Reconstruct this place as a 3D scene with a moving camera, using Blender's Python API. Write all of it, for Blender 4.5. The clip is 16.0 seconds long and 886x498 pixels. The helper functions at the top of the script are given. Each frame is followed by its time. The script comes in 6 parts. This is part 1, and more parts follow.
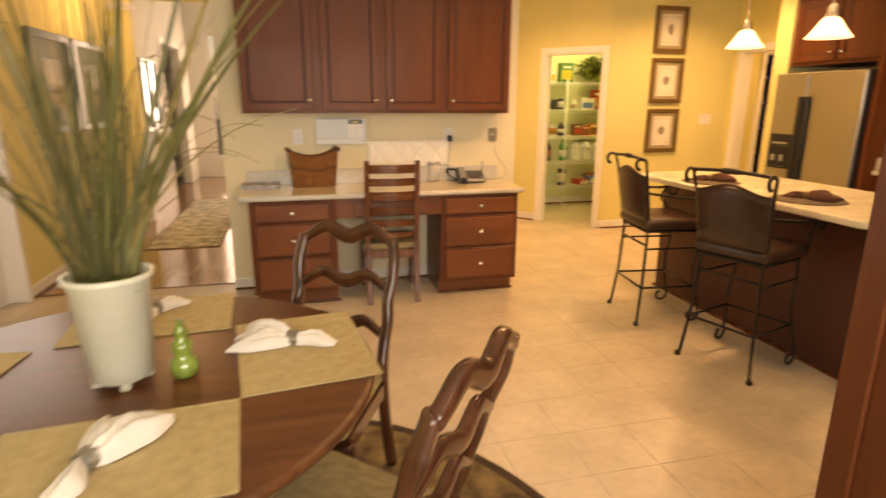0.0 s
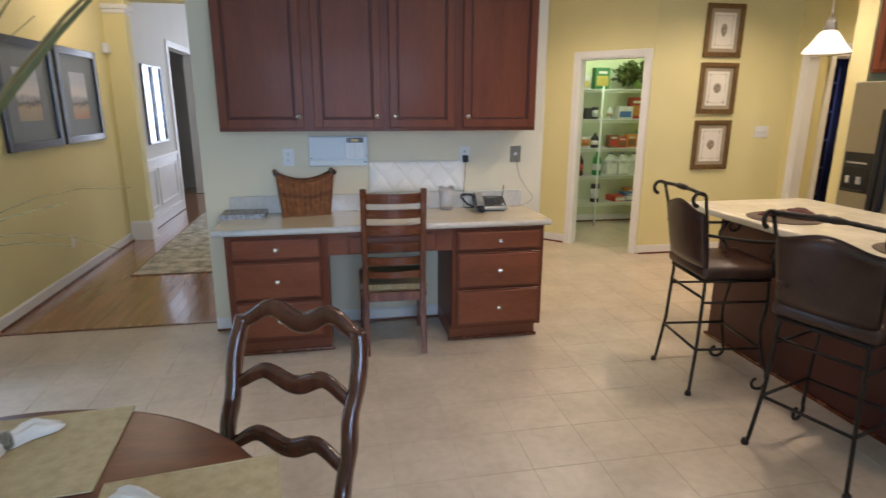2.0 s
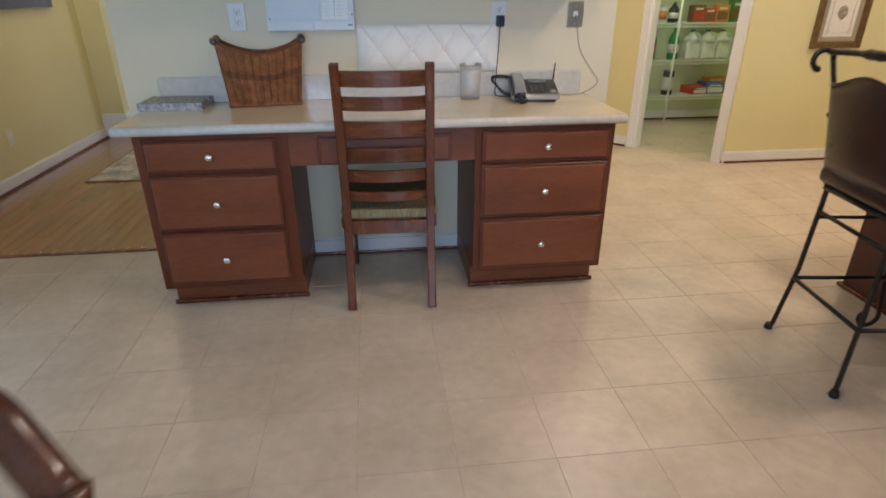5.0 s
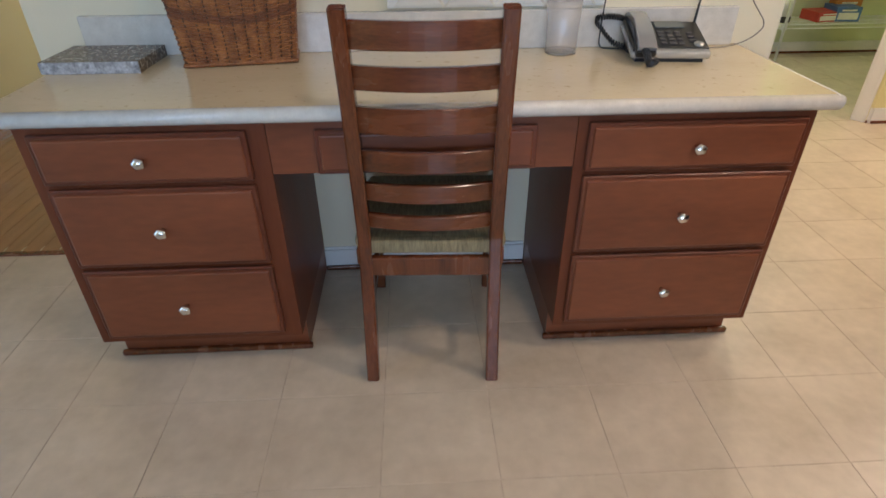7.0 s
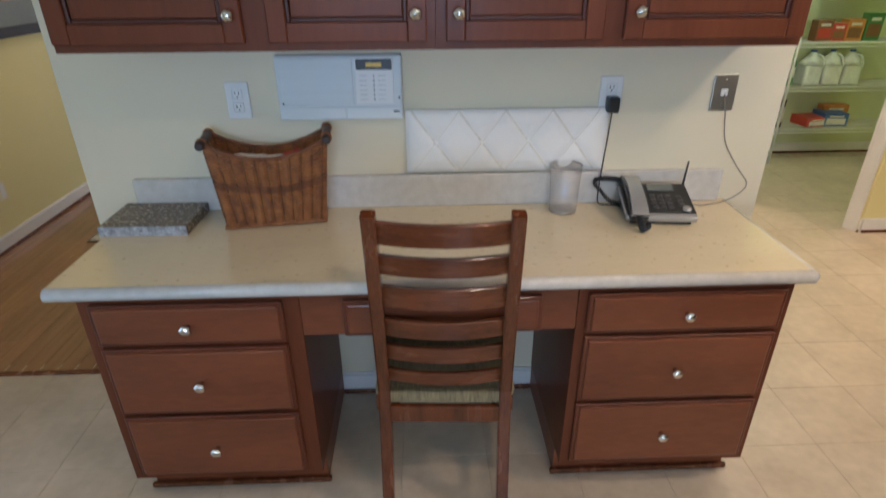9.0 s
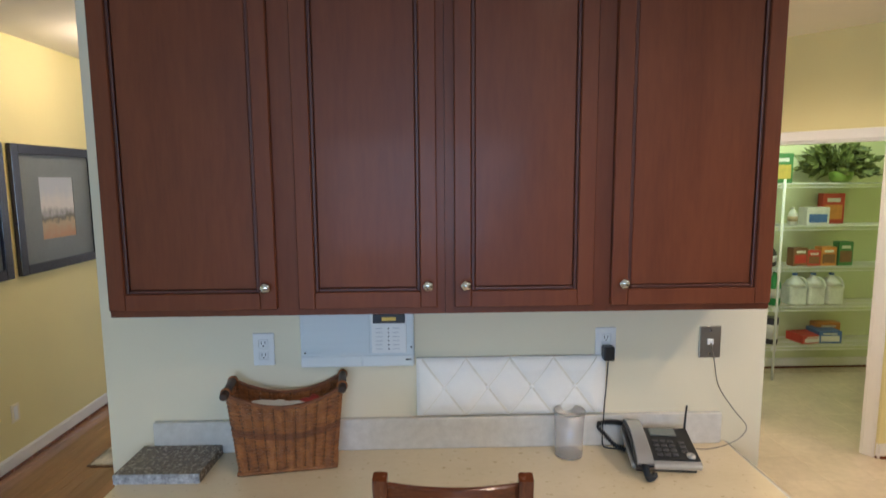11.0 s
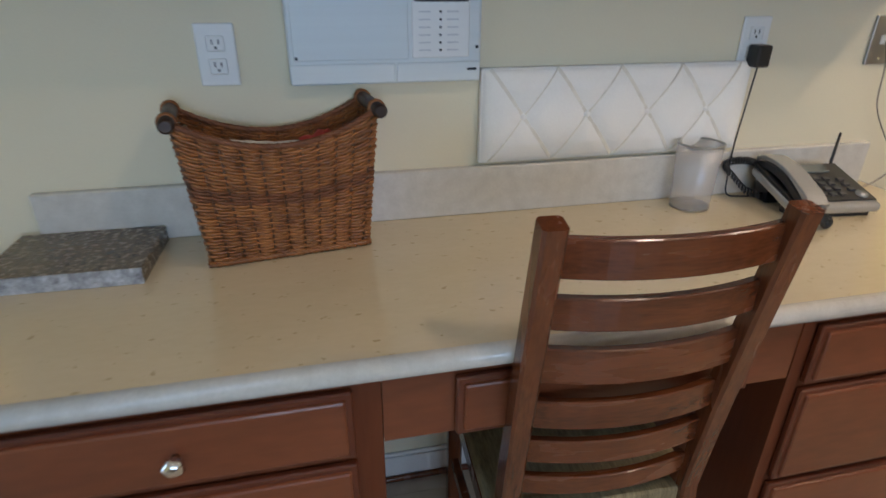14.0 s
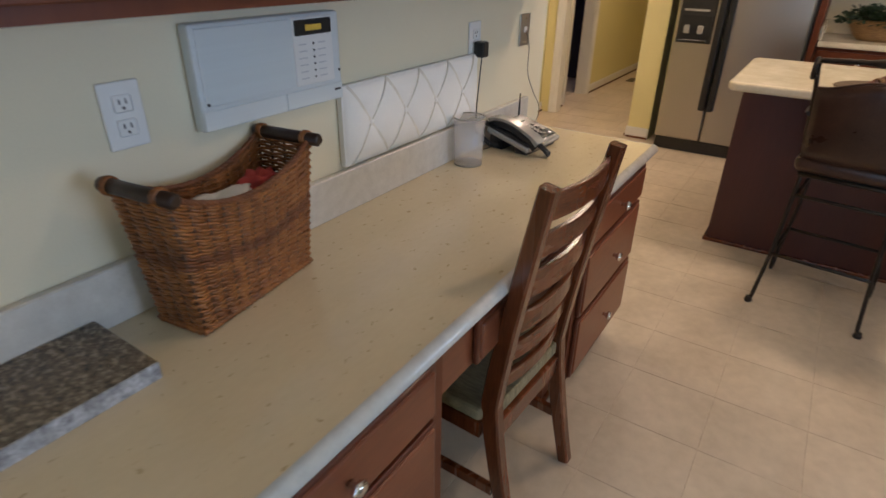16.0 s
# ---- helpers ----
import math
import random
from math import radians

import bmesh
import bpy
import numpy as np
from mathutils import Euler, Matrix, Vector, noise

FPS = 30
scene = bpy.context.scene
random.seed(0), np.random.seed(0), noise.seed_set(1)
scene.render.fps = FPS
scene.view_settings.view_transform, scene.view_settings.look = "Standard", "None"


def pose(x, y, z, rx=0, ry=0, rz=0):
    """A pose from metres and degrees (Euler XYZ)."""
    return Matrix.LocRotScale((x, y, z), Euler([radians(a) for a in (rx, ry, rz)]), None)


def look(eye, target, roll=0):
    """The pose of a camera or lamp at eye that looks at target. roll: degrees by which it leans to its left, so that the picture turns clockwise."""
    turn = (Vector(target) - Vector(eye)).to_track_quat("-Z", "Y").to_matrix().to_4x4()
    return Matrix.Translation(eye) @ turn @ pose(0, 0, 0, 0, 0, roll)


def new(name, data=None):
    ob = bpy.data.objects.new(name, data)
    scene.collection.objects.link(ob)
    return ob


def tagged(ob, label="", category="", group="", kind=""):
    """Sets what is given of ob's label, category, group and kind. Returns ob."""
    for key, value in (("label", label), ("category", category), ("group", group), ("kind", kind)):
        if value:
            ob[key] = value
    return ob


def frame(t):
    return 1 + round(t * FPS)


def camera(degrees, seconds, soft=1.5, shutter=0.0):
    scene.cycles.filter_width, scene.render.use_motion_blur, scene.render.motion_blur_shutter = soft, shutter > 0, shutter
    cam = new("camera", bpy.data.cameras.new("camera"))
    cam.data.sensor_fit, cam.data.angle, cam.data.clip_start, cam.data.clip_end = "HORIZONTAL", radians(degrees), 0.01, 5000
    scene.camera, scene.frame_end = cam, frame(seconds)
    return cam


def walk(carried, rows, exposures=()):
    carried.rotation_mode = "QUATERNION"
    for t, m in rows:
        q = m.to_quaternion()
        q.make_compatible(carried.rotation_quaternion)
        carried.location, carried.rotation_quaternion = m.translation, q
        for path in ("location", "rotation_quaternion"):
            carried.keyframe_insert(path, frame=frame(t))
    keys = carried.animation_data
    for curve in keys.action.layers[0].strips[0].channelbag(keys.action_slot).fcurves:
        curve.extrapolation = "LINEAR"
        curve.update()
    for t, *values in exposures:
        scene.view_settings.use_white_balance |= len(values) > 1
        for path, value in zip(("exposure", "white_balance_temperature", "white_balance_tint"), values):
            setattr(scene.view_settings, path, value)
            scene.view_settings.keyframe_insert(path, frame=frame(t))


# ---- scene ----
cam = camera(76.2, 16.0, shutter=0.5)
PATH = [
    (0, (0.391, -0.584, 1.464), (0.858, 1.294, 0.959), 0.2),
    (0.5, (0.505, -0.34, 1.522), (1.195, 1.466, 1.009), 0.1),
    (1, (0.705, -0.101, 1.564), (1.403, 1.701, 1.05), -0.2),
    (1.5, (0.696, 0.041, 1.549), (1.27, 1.889, 1.044), 0.1),
    (2, (0.664, 0.069, 1.551), (1.032, 1.97, 1.051), 0.2),
    (2.5, (0.621, -0.015, 1.565), (0.916, 1.9, 1.07), 0.1),
    (3, (0.63, -0.021, 1.563), (0.904, 1.897, 1.068), 0.1),
    (3.5, (0.763, 0.181, 1.52), (1.018, 2.097, 1.008), -0.1),
    (4, (0.882, 0.49, 1.419), (1.119, 2.383, 0.818), -0.3),
    (4.2, (0.909, 0.615, 1.397), (1.14, 2.493, 0.749), -0.3),
    (6.3, (1.007, 1.921, 1.215), (1.131, 3.615, 0.158), -0.3),
    (6.5, (1.011, 2.001, 1.224), (1.109, 3.686, 0.15), -0.4),
    (7, (0.98, 2.14, 1.265), (1.06, 3.819, 0.182), -0.4),
    (7.5, (0.985, 2.196, 1.317), (1.052, 3.877, 0.236), -0.5),
    (8, (0.979, 2.179, 1.385), (1.045, 3.869, 0.318), -0.5),
    (8.5, (0.968, 2.159, 1.473), (1.035, 3.892, 0.477), -0.5),
    (9, (0.96, 2.145, 1.583), (1.022, 3.93, 0.682), -0.4),
    (9.5, (0.967, 2.119, 1.679), (1.017, 3.972, 0.929), -0.5),
    (10, (0.964, 2.083, 1.765), (1.009, 3.994, 1.175), -0.4),
    (10.2, (0.964, 2.063, 1.803), (1.008, 3.993, 1.282), -0.4),
    (12.3, (0.918, 2.089, 1.685), (0.988, 4.088, 1.682), -0.4),
    (12.5, (0.923, 2.183, 1.661), (0.979, 4.176, 1.495), -0.5),
    (13, (0.867, 2.41, 1.518), (0.925, 4.365, 1.1), -0.6),
    (13.5, (0.661, 2.584, 1.398), (0.851, 4.471, 0.765), 0.0),
    (14, (0.548, 2.774, 1.332), (0.947, 4.534, 0.47), 0.3),
    (14.5, (0.439, 2.907, 1.361), (1.15, 4.525, 0.423), 0.5),
    (15, (0.286, 2.959, 1.363), (1.371, 4.345, 0.414), 0.8),
    (15.5, (0.086, 2.943, 1.41), (1.431, 4.075, 0.455), 0.9),
    (16, (-0.142, 2.994, 1.456), (1.344, 3.958, 0.527), 0.9),
]
# the clip's camera starts bright and warm and settles in two seconds
EXPOSURES = [(0.0, 0.30, 17500, 37), (0.5, 0.13, 12600, 34), (1.0, 0.0, 8300, 27), (1.5, -0.10, 6700, 23), (2.2, -0.12, 5900, 21), (3.5, -0.14, 5900, 21), (4.0, -0.17, 5950, 22), (6.5, 0.08, 6050, 22), (8.0, 0.08, 5900, 20), (9.0, -0.09, 5950, 20), (10.0, -0.05, 6000, 20), (12.5, 0.08, 6050, 18), (13.0, -0.14, 6050, 18), (14.0, -0.20, 6200, 20), (15.5, -0.29, 6450, 24), (16.0, -0.31, 6450, 24)]
walk(cam, [(t, look(eye, target, roll)) for t, eye, target, roll in PATH], EXPOSURES)


# ---- light ----
world = bpy.data.worlds.new("world")
scene.world = world
world.use_nodes = True
wn = world.node_tree
sky = wn.nodes.new("ShaderNodeTexSky")
sky.sky_type = 'NISHITA'
sky.sun_disc = False
sky.sun_elevation, sky.sun_rotation = radians(35), radians(200)
wn.links.new(sky.outputs[0], wn.nodes["Background"].inputs[0])
wn.nodes["Background"].inputs[1].default_value = 0.10
CEIL = 2.70


def lamp(name, kind, place, target, power, colour, size=0.1, size_y=None):
    data = bpy.data.lights.new(name, kind)
    data.energy, data.color = power, colour
    if kind == 'AREA':
        data.size = size
        if size_y:
            data.shape, data.size_y = 'RECTANGLE', size_y
    elif kind == 'SPOT':
        data.spot_size, data.spot_blend, data.shadow_soft_size = radians(158), 0.75, size
    elif kind == 'SUN':
        data.angle = size
    else:
        data.shadow_soft_size = size
    ob = new(name, data)
    ob.matrix_world = look(place, target)
    return ob


WARM, DAY = (1.0, 0.81, 0.56), (0.50, 0.74, 1.0)
# daylight through the breakfast-room windows behind the path and the glazed door beside the table
lamp("window_daylight", 'AREA', (0.9, -2.40, 1.55), (0.9, 0, 1.3), 128, DAY, 2.6, 1.5)
lamp("door_daylight", 'AREA', (-1.60, 2.60, 1.10), (0, 1.2, 0.3), 20, DAY, 1.5, 1.9)
# daylight of the tall foyer
lamp("foyer_daylight", 'AREA', (-0.45, 11.34, 1.55), (-0.45, 8.0, 1.4), 34, (0.85, 0.93, 1.0), 1.5, 2.2)
# fill lamp added to brighten the wainscot wall; no source known on this side
lamp("foyer_side_fill", 'AREA', (1.84, 9.2, 1.9), (-1.5, 9.0, 1.4), 30, (0.85, 0.93, 1.0), 1.4, 1.6)
# recessed ceiling lamps
DOWNLIGHTS = [(2.95, 2.80, 88), (1.60, 2.40, 42), (2.75, 5.0, 72), (4.40, 4.45, 88), (2.9, 0.8, 34), (4.4, 2.2, 28), (-0.95, 5.9, 19), (6.4, 4.75, 60)]
for lx, ly, lp in DOWNLIGHTS:
    if lx < 0:
        lamp("hall_bulb", 'POINT', (lx, ly, CEIL - 0.10), (lx, ly, 0), lp, WARM, 0.05)
    else:
        lamp("downlight", 'SPOT', (lx, ly, CEIL - 0.03), (lx, ly, 0), lp, WARM, 0.10)
# faint daylight in the room beyond the back hall
lamp("study_daylight", 'AREA', (7.2, 6.0, 1.5), (6.2, 6.2, 1.4), 2.5, (0.45, 0.50, 1.0), 0.8, 1.0)
lamp("pantry_bulb", 'POINT', (4.0, 6.35, 2.45), (4.0, 6.35, 0), 21, (0.80, 1.0, 0.72), 0.09)
PENDANTS = [(3.60, 3.15), (3.60, 2.45), (3.60, 1.77)]
for px_, py_ in PENDANTS:
    lamp("pendant_bulb", 'POINT', (px_, py_, 1.89), (px_, py_, 0), 7, WARM, 0.03)


# ---- materials ----
def mat(name, base, rough=0.5, metal=0.0, vary=0.12, scale=6.0, bump=0.0, bscale=60.0, coat=0.0, stretch=(1, 1, 1), second=None, mix=0.5, piece=0.0, spec=0.5):
    """A noise-varied surface: base colour, drift to a second colour, fine relief, and a shift per piece."""
    m = bpy.data.materials.new(name)
    m.use_nodes = True
    nt = m.node_tree
    n, l = nt.nodes, nt.links
    b = n["Principled BSDF"]
    b.inputs["Roughness"].default_value, b.inputs["Metallic"].default_value = rough, metal
    b.inputs["Specular IOR Level"].default_value = spec
    b.inputs["Coat Weight"].default_value, b.inputs["Coat Roughness"].default_value = coat, 0.12
    tc, mp = n.new("ShaderNodeTexCoord"), n.new("ShaderNodeMapping")
    mp.inputs["Scale"].default_value = stretch
    l.new(n.new("ShaderNodeNewGeometry").outputs["Position"] if piece else tc.outputs["Object"], mp.inputs[0])
    big, fine = n.new("ShaderNodeTexNoise"), n.new("ShaderNodeTexNoise")
    for t, s, d in ((big, scale, 4), (fine, bscale, 5)):
        t.inputs["Scale"].default_value, t.inputs["Detail"].default_value = s, d
        l.new(mp.outputs[0], t.inputs["Vector"])
    lo = [c * (1 - vary) for c in base]
    hi = [min(1, c * (1 + vary)) for c in base] if second is None else second
    ramp = n.new("ShaderNodeValToRGB")
    ramp.color_ramp.elements[0].position, ramp.color_ramp.elements[1].position = 0.5 - 0.3 * mix, 0.5 + 0.3 * mix
    ramp.color_ramp.elements[0].color, ramp.color_ramp.elements[1].color = (*lo, 1), (*hi, 1)
    mixer = n.new("ShaderNodeMath")
    mixer.operation = 'MULTIPLY_ADD'
    mixer.inputs[1].default_value = 0.35
    l.new(fine.outputs["Fac"], mixer.inputs[0])
    off = n.new("ShaderNodeMath")
    off.operation = 'MULTIPLY'
    off.inputs[1].default_value = 0.65
    l.new(big.outputs["Fac"], off.inputs[0])
    l.new(off.outputs[0], mixer.inputs[2])
    l.new(mixer.outputs[0], ramp.inputs[0])
    out = ramp.outputs[0]
    if piece:
        oi, hsv = n.new("ShaderNodeObjectInfo"), n.new("ShaderNodeHueSaturation")
        mr = n.new("ShaderNodeMapRange")
        mr.inputs["To Min"].default_value, mr.inputs["To Max"].default_value = 1 - piece, 1 + piece
        l.new(oi.outputs["Random"], mr.inputs["Value"])
        l.new(mr.outputs[0], hsv.inputs["Value"])
        l.new(out, hsv.inputs["Color"])
        out = hsv.outputs[0]
    l.new(out, b.inputs["Base Color"])
    rr = n.new("ShaderNodeMapRange")
    rr.inputs["To Min"].default_value, rr.inputs["To Max"].default_value = max(0.02, rough - 0.08), min(1, rough + 0.08)
    l.new(big.outputs["Fac"], rr.inputs["Value"])
    l.new(rr.outputs[0], b.inputs["Roughness"])
    if bump:
        bp = n.new("ShaderNodeBump")
        bp.inputs["Strength"].default_value, bp.inputs["Distance"].default_value = bump, 0.004
        l.new(fine.outputs["Fac"], bp.inputs["Height"])
        l.new(bp.outputs[0], b.inputs["Normal"])
    return m


def plain(name, base, rough=0.5, metal=0.0, glow=0.0):
    m = bpy.data.materials.new(name)
    m.use_nodes = True
    b = m.node_tree.nodes["Principled BSDF"]
    b.inputs["Base Color"].default_value = (*base, 1)
    b.inputs["Roughness"].default_value, b.inputs["Metallic"].default_value = rough, metal
    if glow:
        b.inputs["Emission Color"].default_value, b.inputs["Emission Strength"].default_value = (*base, 1), glow
    return m


WALL = mat("yellow_wall_paint", (0.75, 0.675, 0.34), 0.75, vary=0.03, scale=2, bump=0.10, bscale=220)
CREAM = mat("cream_wall_paint", (0.77, 0.70, 0.52), 0.75, vary=0.03, scale=2, bump=0.10, bscale=220)
GREENWALL = mat("pantry_paint", (0.66, 0.70, 0.44), 0.8, vary=0.03, scale=2, bump=0.08, bscale=220)
WHITE = mat("white_trim_paint", (0.80, 0.79, 0.76), 0.35, vary=0.03, scale=5, bump=0.03, bscale=90)
CEILP = mat("ceiling_paint", (0.80, 0.77, 0.68), 0.9, vary=0.03, scale=3, bump=0.15, bscale=160)
CHERRY = mat("cherry_cabinet_wood", (0.125, 0.030, 0.012), 0.46, vary=0.25, scale=1.8, bump=0.03, bscale=22, coat=0.05, stretch=(4, 4, 0.5), second=(0.205, 0.057, 0.021), mix=1.1, spec=0.28)
CHERRYH = mat("cherry_wood_across", (0.150, 0.036, 0.013), 0.38, vary=0.25, scale=2.2, bump=0.03, bscale=22, coat=0.15, stretch=(0.8, 4, 3), second=(0.265, 0.076, 0.028), mix=1.0)
CHAIRS = mat("walnut_chair_slat", (0.11, 0.028, 0.009), 0.26, vary=0.25, scale=4, bump=0.05, bscale=40, coat=0.35, stretch=(0.6, 6, 6), second=(0.19, 0.053, 0.017))
# darkened cherry: shade of recesses and corners put into colour; also under hall planks
CHERRYD = mat("dark_cherry_shade", (0.065, 0.014, 0.007), 0.45, vary=0.2, scale=4, stretch=(5, 5, 0.5))
CHAIRW = mat("walnut_chair_wood", (0.11, 0.028, 0.009), 0.26, vary=0.25, scale=4, bump=0.06, bscale=40, coat=0.35, stretch=(6, 6, 0.6), second=(0.19, 0.053, 0.017))
DARKW = mat("dark_mahogany", (0.060, 0.017, 0.009), 0.22, vary=0.25, scale=4, bump=0.04, bscale=40, coat=0.4, stretch=(5, 5, 0.6), second=(0.105, 0.033, 0.015))
TABLEW = mat("mahogany_tabletop", (0.11, 0.032, 0.013), 0.36, vary=0.25, scale=4, bump=0.02, bscale=30, coat=0.0, stretch=(0.7, 6, 6), second=(0.17, 0.06, 0.024))
STONE = mat("beige_solid_surface", (0.70, 0.585, 0.385), 0.15, vary=0.05, scale=3, bscale=42, stretch=(1, 2.2, 1), second=(0.76, 0.65, 0.45), coat=0.3, mix=0.9)


def flecked(m, colour, scale, cut, stretch):
    """Adds sparse flecks of another colour to a surface."""
    n, l = m.node_tree.nodes, m.node_tree.links
    b = n["Principled BSDF"]
    src = b.inputs["Base Color"].links[0].from_socket
    tc, mp, nz, rp, mx = n.new("ShaderNodeTexCoord"), n.new("ShaderNodeMapping"), n.new("ShaderNodeTexNoise"), n.new("ShaderNodeValToRGB"), n.new("ShaderNodeMix")
    mp.inputs["Scale"].default_value, mp.inputs["Rotation"].default_value = stretch, (0, 0, 0.5)
    nz.inputs["Scale"].default_value, nz.inputs["Detail"].default_value = scale, 3
    rp.color_ramp.elements[0].position, rp.color_ramp.elements[1].position = cut, cut + 0.06
    mx.data_type = 'RGBA'
    l.new(tc.outputs["Object"], mp.inputs[0])
    l.new(mp.outputs[0], nz.inputs["Vector"])
    l.new(nz.outputs["Fac"], rp.inputs[0])
    l.new(rp.outputs[0], mx.inputs[0])
    l.new(src, mx.inputs[6])
    mx.inputs[7].default_value = (*colour, 1)
    l.new(mx.outputs[2], b.inputs["Base Color"])


flecked(STONE, (0.53, 0.415, 0.25), 40, 0.650, (1, 1.5, 1))
EDGE = mat("mottled_counter_edge", (0.60, 0.57, 0.51), 0.22, vary=0.08, scale=34, bscale=170, second=(0.72, 0.69, 0.63), coat=0.2, mix=0.9)
ISLTOP = mat("cream_island_top", (0.70, 0.63, 0.46), 0.20, vary=0.05, scale=8, second=(0.78, 0.71, 0.55))
TILE = mat("beige_floor_tile", (0.50, 0.41, 0.305), 0.33, vary=0.10, scale=3.4, bump=0.10, bscale=22, second=(0.63, 0.53, 0.41), mix=0.6, piece=0.03)
GROUT = mat("grey_brown_grout", (0.52, 0.43, 0.33), 0.9, vary=0.2, scale=14)
OAK = mat("red_oak_plank", (0.27, 0.13, 0.06), 0.13, vary=0.12, scale=3, bump=0.05, bscale=50, coat=0.5, stretch=(7, 0.6, 1), second=(0.33, 0.165, 0.078), piece=0.06)
IRON = mat("dark_wrought_iron", (0.030, 0.023, 0.018), 0.42, metal=0.6, vary=0.3, scale=20, bump=0.15, bscale=120)
LEATHER = mat("brown_leather", (0.032, 0.014, 0.010), 0.30, vary=0.2, scale=9, bump=0.12, bscale=200, second=(0.062, 0.030, 0.020))
# same cherry as the cabinets, darkened to hold the island side's shade
CHERRYSHADED = mat("shaded_island_cherry", (0.062, 0.014, 0.009), 0.45, vary=0.2, scale=1.6, bump=0.03, bscale=22, stretch=(4, 4, 0.5), second=(0.098, 0.025, 0.014), mix=1.2)
STEEL = mat("brushed_stainless", (0.44, 0.42, 0.38), 0.30, metal=0.95, vary=0.02, scale=0.9)
CHROME = plain("polished_nickel", (0.75, 0.72, 0.68), 0.16, 1.0)
BLACK = mat("black_plastic", (0.015, 0.015, 0.016), 0.32, vary=0.2, scale=20)
PLASTIC = mat("white_plastic", (0.78, 0.78, 0.76), 0.35, vary=0.02, scale=10)


# ---- builders ----
def box(x0, x1, y0, y1, z0, z1, bevel=0.0, seg=2):
    bm = bmesh.new()
    bmesh.ops.create_cube(bm, size=1)
    for v in bm.verts:
        v.co = Vector((x0 + (v.co.x + .5) * (x1 - x0), y0 + (v.co.y + .5) * (y1 - y0), z0 + (v.co.z + .5) * (z1 - z0)))
    if bevel:
        bmesh.ops.bevel(bm, geom=bm.edges[:], offset=bevel, segments=seg, profile=0.5, affect='EDGES')
    return bm


def join(*bms):
    me = bpy.data.meshes.new("scratch")
    out = bmesh.new()
    for b in bms:
        b.to_mesh(me)
        out.from_mesh(me)
        b.free()
    bpy.data.meshes.remove(me)
    return out


def moved(bm, m):
    bmesh.ops.transform(bm, matrix=m, verts=bm.verts[:])
    return bm


def tube(points, r, sides=8, closed=False):
    """A round bar along a run of points; r may be a list."""
    bm = bmesh.new()
    pts = [Vector(p) for p in points]
    n = len(pts)
    rs = r if isinstance(r, (list, tuple)) else [r] * n
    rings = []
    up = None
    for i, p in enumerate(pts):
        if closed:
            d = pts[(i + 1) % n] - pts[i - 1]
        else:
            d = pts[min(i + 1, n - 1)] - pts[max(i - 1, 0)]
        d.normalize()
        if up is None:
            up = d.orthogonal().normalized()
        else:
            up = (up - d * up.dot(d)).normalized()
        side = d.cross(up)
        rings.append([bm.verts.new(p + (up * math.cos(a) + side * math.sin(a)) * rs[i]) for a in [2 * math.pi * k / sides for k in range(sides)]])
    for i in range(n if closed else n - 1):
        a, b = rings[i], rings[(i + 1) % n]
        for k in range(sides):
            f = bm.faces.new((a[k], a[(k + 1) % sides], b[(k + 1) % sides], b[k]))
            f.smooth = True
    if not closed:
        bm.faces.new(rings[0][::-1])
        bm.faces.new(rings[-1])
    return bm


def lathe(profile, at=(0, 0, 0), sides=24):
    """A turned shape from (radius, height) pairs about a vertical axis."""
    bm = bmesh.new()
    rings = []
    for r, z in profile:
        rings.append([bm.verts.new((at[0] + max(r, 1e-4) * math.cos(2 * math.pi * k / sides), at[1] + max(r, 1e-4) * math.sin(2 * math.pi * k / sides), at[2] + z)) for k in range(sides)])
    for a, b in zip(rings, rings[1:]):
        for k in range(sides):
            f = bm.faces.new((a[k], a[(k + 1) % sides], b[(k + 1) % sides], b[k]))
            f.smooth = True
    bm.faces.new(rings[0][::-1])
    bm.faces.new(rings[-1])
    return bm


def bar(path, w, h, up=(0, 0, 1), bevel=0.0):
    """A rectangular bar swept along a path; w across, h along up; either may be a list."""
    bm = bmesh.new()
    pts = [Vector(p) for p in path]
    n = len(pts)
    ws = w if isinstance(w, (list, tuple)) else [w] * n
    hs = h if isinstance(h, (list, tuple)) else [h] * n
    rings = []
    for i, p in enumerate(pts):
        d = (pts[min(i + 1, n - 1)] - pts[max(i - 1, 0)]).normalized()
        u = Vector(up)
        u = (u - d * u.dot(d)).normalized()
        s = d.cross(u)
        c = 0.28
        hw, hh = ws[i] / 2, hs[i] / 2
        e = min(hw, hh) * c
        offs = [(hw, hh - e), (hw - e, hh), (-hw + e, hh), (-hw, hh - e), (-hw, -hh + e), (-hw + e, -hh), (hw - e, -hh), (hw, -hh + e)]
        rings.append([bm.verts.new(p + s * a + u * b) for a, b in offs])
    for a, b in zip(rings, rings[1:]):
        for k in range(8):
            bm.faces.new((a[k], a[(k + 1) % 8], b[(k + 1) % 8], b[k]))
    bm.faces.new(rings[0][::-1])
    bm.faces.new(rings[-1])
    bmesh.ops.recalc_face_normals(bm, faces=bm.faces[:])
    return bm


